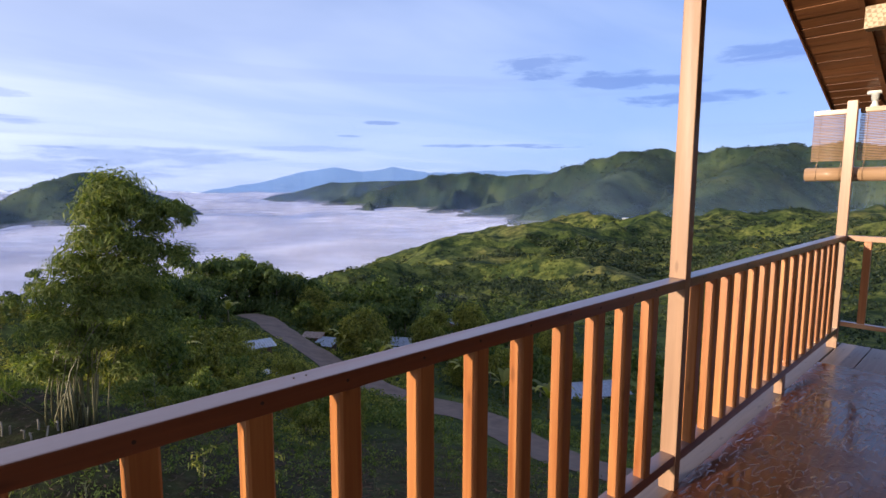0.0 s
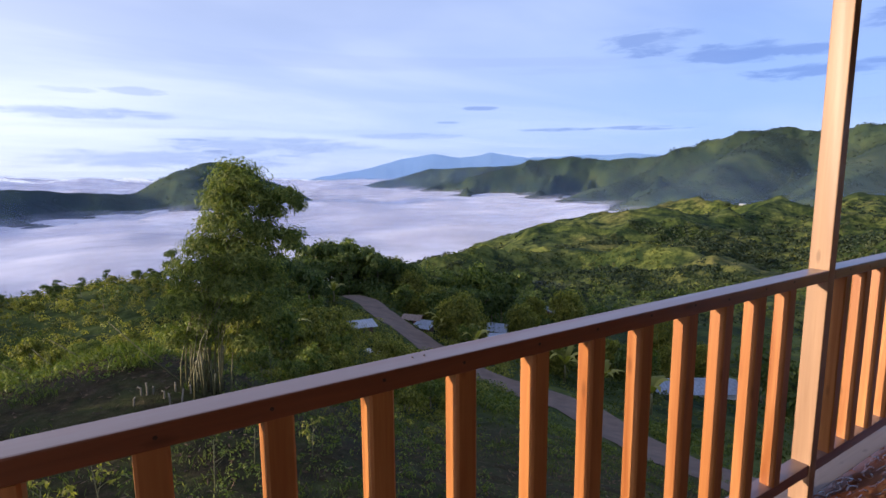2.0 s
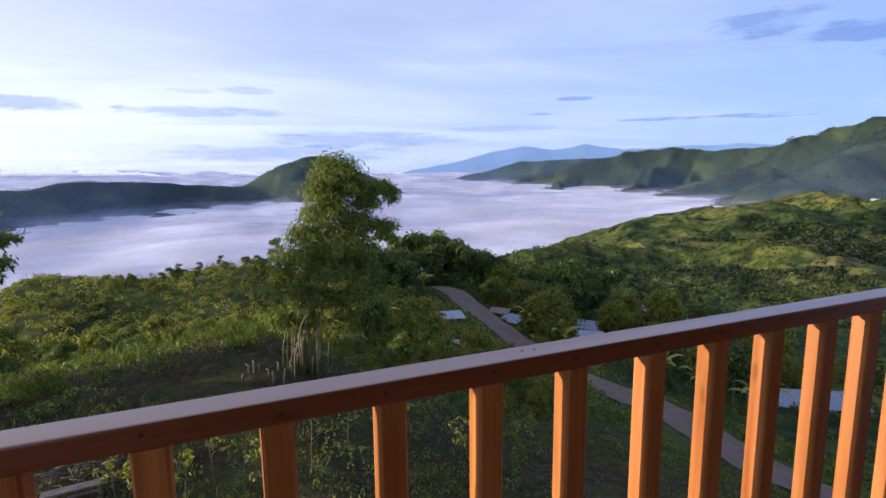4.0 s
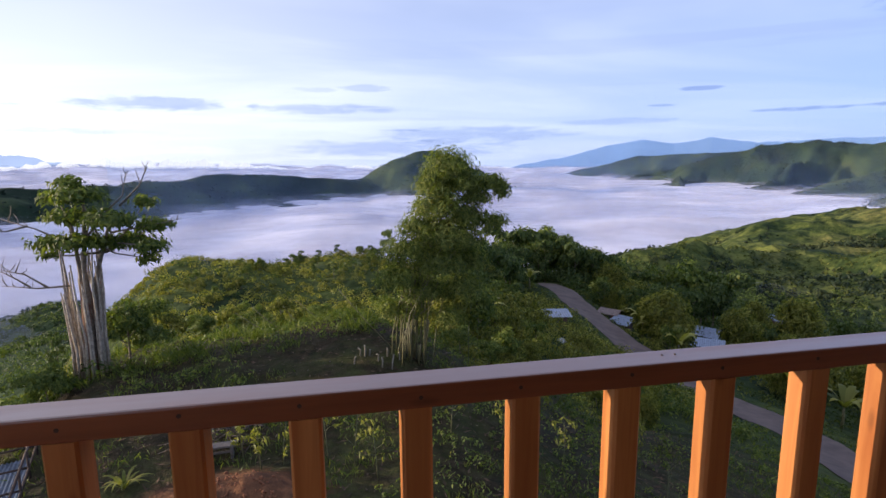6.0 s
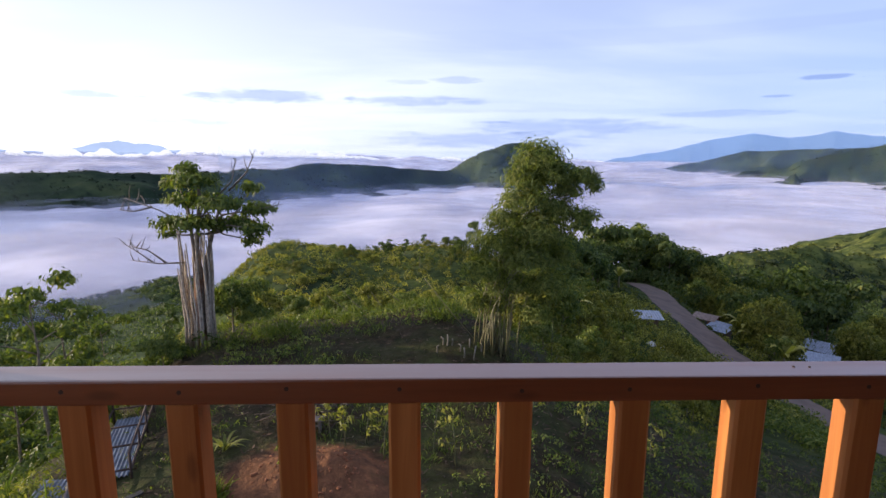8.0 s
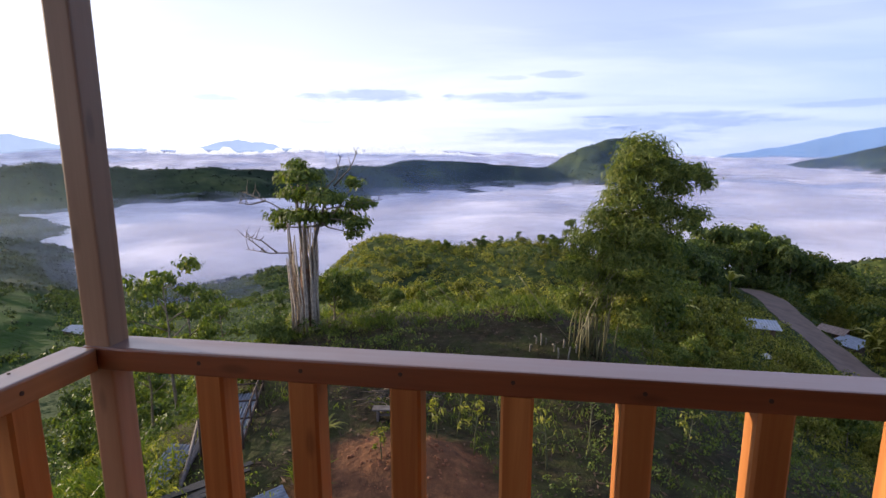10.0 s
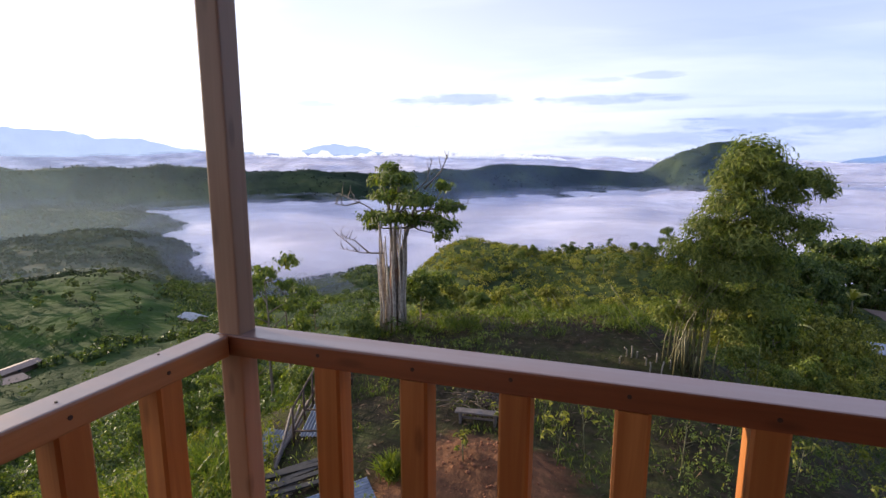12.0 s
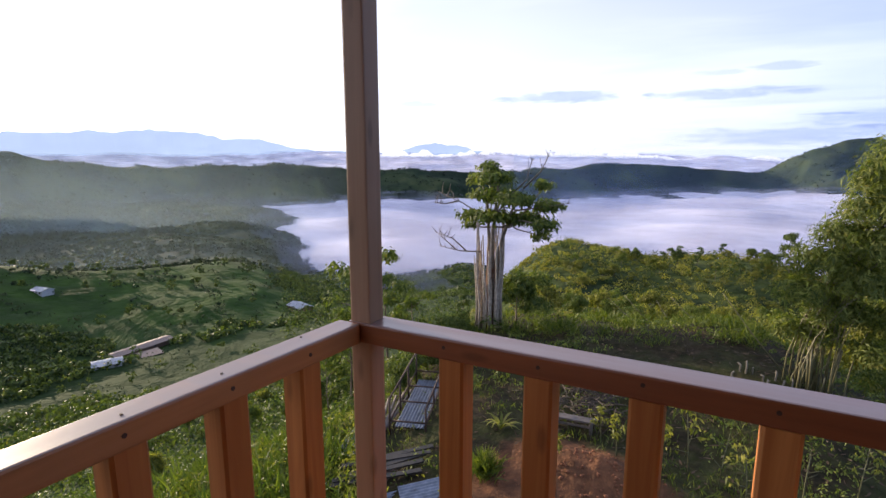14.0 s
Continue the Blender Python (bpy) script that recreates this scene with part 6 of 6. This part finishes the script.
# stakes, dry canes and saplings
for k in range(9):
    az = -1.2 - 0.62 * k + trng.uniform(-0.2, 0.2)
    ob = part("stake", tube(B(), [(0, 0, -0.15), (0.02, 0.01, 0.2), (trng.uniform(-0.08, 0.08), 0, trng.uniform(0.2, 0.48))], [0.026, 0.024, 0.022], 6), STUMP, None)
    ob.matrix_basis = ground_pose(az, 16.2 + trng.uniform(-0.4, 0.5))
    tagged(ob, "short cut bamboo stump beside the clump", "stake", "cut stumps")
for az, r, l, a, tilt in ((6.5, 22, 1.5, 150, 48), (4.2, 23, 1.3, 160, 40), (2.0, 22.5, 1.5, 155, 50), (-5.4, 17.2, 2.7, 160, 40), (7.8, 21.5, 1.5, 140, 55)):
    ob = part("cane", tube(B(), [(0, 0, -0.2), (0, 0, l * 0.5), (0.06, 0.03, l)], [0.022, 0.018, 0.010], 6), CULM, None)
    ob.matrix_basis = ground_pose(az, r) @ pose(0, 0, 0, 0, -tilt, 0)
    tagged(ob, "dry pale cane leaning out of the grass", "cane", "dry canes")


def sapling(az, r, h, leafy):
    bm = B()
    lean_ = trng.uniform(-0.15, 0.15)
    tube(bm, [(0, 0, -0.1), (lean_ * 0.4, 0, h * 0.5), (lean_, 0.05, h)], [0.018, 0.013, 0.006], 5)
    ends = [(lean_, 0.05, h)]
    for q in range(6):
        s = 0.4 + 0.1 * q
        b0 = Vector((lean_ * s, 0, h * s))
        tip = b0 + Vector((trng.uniform(-0.4, 0.4), trng.uniform(-0.3, 0.3), trng.uniform(0.1, 0.35))) * h * 0.6
        tube(bm, [b0, tip], [0.008, 0.003], 4)
        ends.append(tuple(tip))
    sp = empty("sapling", ground_pose(az, r), "thin sapling with few leaves on the terrace" if leafy else "dry leafless twig standing on the terrace", "sapling", "saplings")
    part("stem", bm, STALK, sp)
    if leafy:
        e = np.array(ends)
        shared("leaves", clump_cloud(e, np.full(len(e), 0.12 * h), 9, 0.15, 0.05, "leaves", LEAF_SHRUB), sp, pose(0, 0, 0))


for az, r, h, lf in ((-0.8, 11.2, 1.3, 0), (-3.5, 10.6, 1.2, 1), (2.0, 11.5, 1.4, 1), (5.0, 11.0, 1.1, 1), (-8, 11.5, 1.2, 0), (9.3, 11.4, 0.9, 1), (-12, 12.5, 1.3, 1), (11, 12.0, 0.8, 1),
                     (7, 11.6, 1.1, 1), (-18, 13, 1.1, 1), (15.8, 10.2, 0.6, 1), (-25, 13, 1.3, 1), (-36, 14, 1.2, 0), (-14, 19, 1.6, 0), (-20, 21, 1.5, 1)):
    sapling(az, r, h, lf)


def rosette(az, r, n, L, W, rise, label, name, mat):
    """A low plant of long leaves that arch out from the foot."""
    me_v, me_f = [], []
    for k in range(n):
        a = 2.4 * k + trng.uniform(-0.2, 0.2)
        l = L * trng.uniform(0.7, 1.1)
        up = rise * trng.uniform(0.6, 1.2)
        base = len(me_v)
        for q in range(6):
            s = q / 5
            x = l * s
            z = up * l * (s - 0.75 * s * s)
            w = W * math.sin(math.pi * min(1, 0.12 + s * 0.9)) * 0.5
            for sg in (-1, 1):
                me_v.append((math.cos(a) * x - math.sin(a) * w * sg, math.sin(a) * x + math.cos(a) * w * sg, z))
        me_f += [(base + 2 * q, base + 2 * q + 2, base + 2 * q + 3, base + 2 * q + 1) for q in range(5)]
    ob = new(name, mesh_from(name, me_v, me_f, mat))
    ob.matrix_basis = ground_pose(az, r)
    return tagged(ob, label, "plant")


rosette(22.2, 12.2, 14, 0.55, 0.07, 1.7, "small spiky palm seedling on the terrace", "palm_seedling", LEAF_SHRUB)


def banana(az, r, s):
    bp = empty("banana_plant", ground_pose(az, r), "banana plant with broad torn leaves near the road", "banana plant", "banana plants")
    part("stem", tube(B(), [(0, 0, -0.2), (0.02, 0, 0.9 * s), (0, 0, 1.7 * s)], [0.13 * s, 0.1 * s, 0.06 * s], 8), CULM, bp)
    lf = rosette(az, r, 9, 1.9 * s, 0.5 * s, 1.9, "broad green banana leaves", "leaves", LEAF_SHRUB)
    lf.matrix_basis = pose(0, 0, 1.55 * s)
    lf.parent = bp
    for key in ("category",):
        del lf[key]


for az, r, s in ((-32.5, 68, 1.3), (-33.5, 66, 1.1), (-13.5, 40, 1.0), (-15.5, 43, 1.2), (-36, 60, 1.2), (-31.8, 76, 1.2), (-20.6, 76, 1.2), (-46, 60, 1.4), (-50, 58, 1.3), (-55, 52, 1.4), (-11.5, 45, 1.0)):
    banana(az, r, s)

# rubbish heap beside the road
for k in range(14):
    ob = part("rubble", box(B(), -0.25, 0.25, -0.15, 0.15, 0, 0.14, 0.02), WALL_WHITE, None)
    ob.matrix_basis = ground_pose(-24.8 + trng.uniform(-0.7, 0.7), 46.5 + trng.uniform(-0.8, 0.8), 0.02, trng.uniform(0, 180)) @ pose(0, 0, 0, trng.uniform(-20, 20), trng.uniform(-20, 20), 0)
    tagged(ob, "pale lump of rubble dumped by the road", "rubble", "rubble by the road")

# ---- fittings at the far end of the veranda ----
def blind(y0, y1, x):
    bl = empty("bamboo_blind", pose(0, 0, 0), "half rolled-up split bamboo blind at the veranda end", "blind", "bamboo blinds")
    z = 1.86
    slat = part("slat", tube(B(), [(x, y0, z), (x, y1, z)], 0.0045, 5), BLIND, bl)
    for k in range(1, 30):
        shared("slat", slat.data, bl, pose(trng.uniform(-0.001, 0.001), 0, -0.0125 * k))
    roll = part("roll", tube(B(), [(x, y0 - 0.03, 1.385), (x, y1 + 0.03, 1.385)], 0.055, 14), BLIND, bl, "thick rolled-up lower part of the blind")
    part("head_rail", box(B(), x - 0.012, x + 0.012, y0, y1, 1.865, 1.90), BLIND, bl)
    for y in (y0 + 0.05, y1 - 0.05):
        part("cord", tube(B(), [(x - 0.057, y, 1.34), (x - 0.057, y, 1.43), (x - 0.006, y, 1.5), (x - 0.006, y, 1.88)], 0.002, 4), BLIND, bl)
    return bl


BLIND = wood("split_bamboo", (0.30, 0.17, 0.09), (0.52, 0.34, 0.20), 1, 0.5, 0.3, False)


def weave_material():
    m, nt, b = material("woven_bamboo_mat", 0.55, 0.35)
    p = coords(nt, "Object", (1, 1, 1))
    v = nd(nt, "ShaderNodeTexChecker", i_Scale=46.0)
    v.inputs[1].default_value, v.inputs[2].default_value = (0.62, 0.50, 0.34, 1), (0.36, 0.25, 0.15, 1)
    rot = nd(nt, "ShaderNodeMapping")
    rot.inputs["Rotation"].default_value = (0.785, 0.785, 0.785)
    nt.links.new(p, rot.inputs[0])
    nt.links.new(rot.outputs[0], v.inputs[0])
    n = tex(nt, p, 60, 3, 0.5)
    nt.links.new(mixc(nt, mth(nt, "MULTIPLY", n, 0.4), v.outputs[0], (0.2, 0.13, 0.07)), b.inputs["Base Color"])
    bump(nt, b, v.outputs[1], 0.5, 0.004)
    return m


WEAVE = weave_material()
blind(0.05, 0.31, 7.15)
blind(-1.4, 0.0, 7.13)

# beam end wrapped in woven bamboo matting under the rafters
wrap = part("woven_beam", box(B(), 6.08, 6.18, -1.9, -0.147, 2.25, 2.385, 0.006), WEAVE, None)
tagged(wrap, "pale woven bamboo matting wrapped round a roof beam", "beam")

lamp = empty("ceiling_lamp", pose(7.2, -0.07, 1.93 + 0.356 * 0.28 - 0.075), "bare bulb in a white ceiling socket", "lamp")
part("socket", tube(B(), [(0, 0, 0.07), (0, 0, 0.05), (0, 0, 0.045), (0, 0, 0.0)], [0.055, 0.055, 0.028, 0.024], 16), WHITE_PLASTIC, lamp)
part("bulb", tube(B(), [(0, 0, 0.0), (0, 0, -0.02), (0, 0, -0.045), (0, 0, -0.065), (0, 0, -0.075)], [0.014, 0.02, 0.029, 0.022, 0.005], 16), WHITE_PLASTIC, lamp, "unlit white bulb")
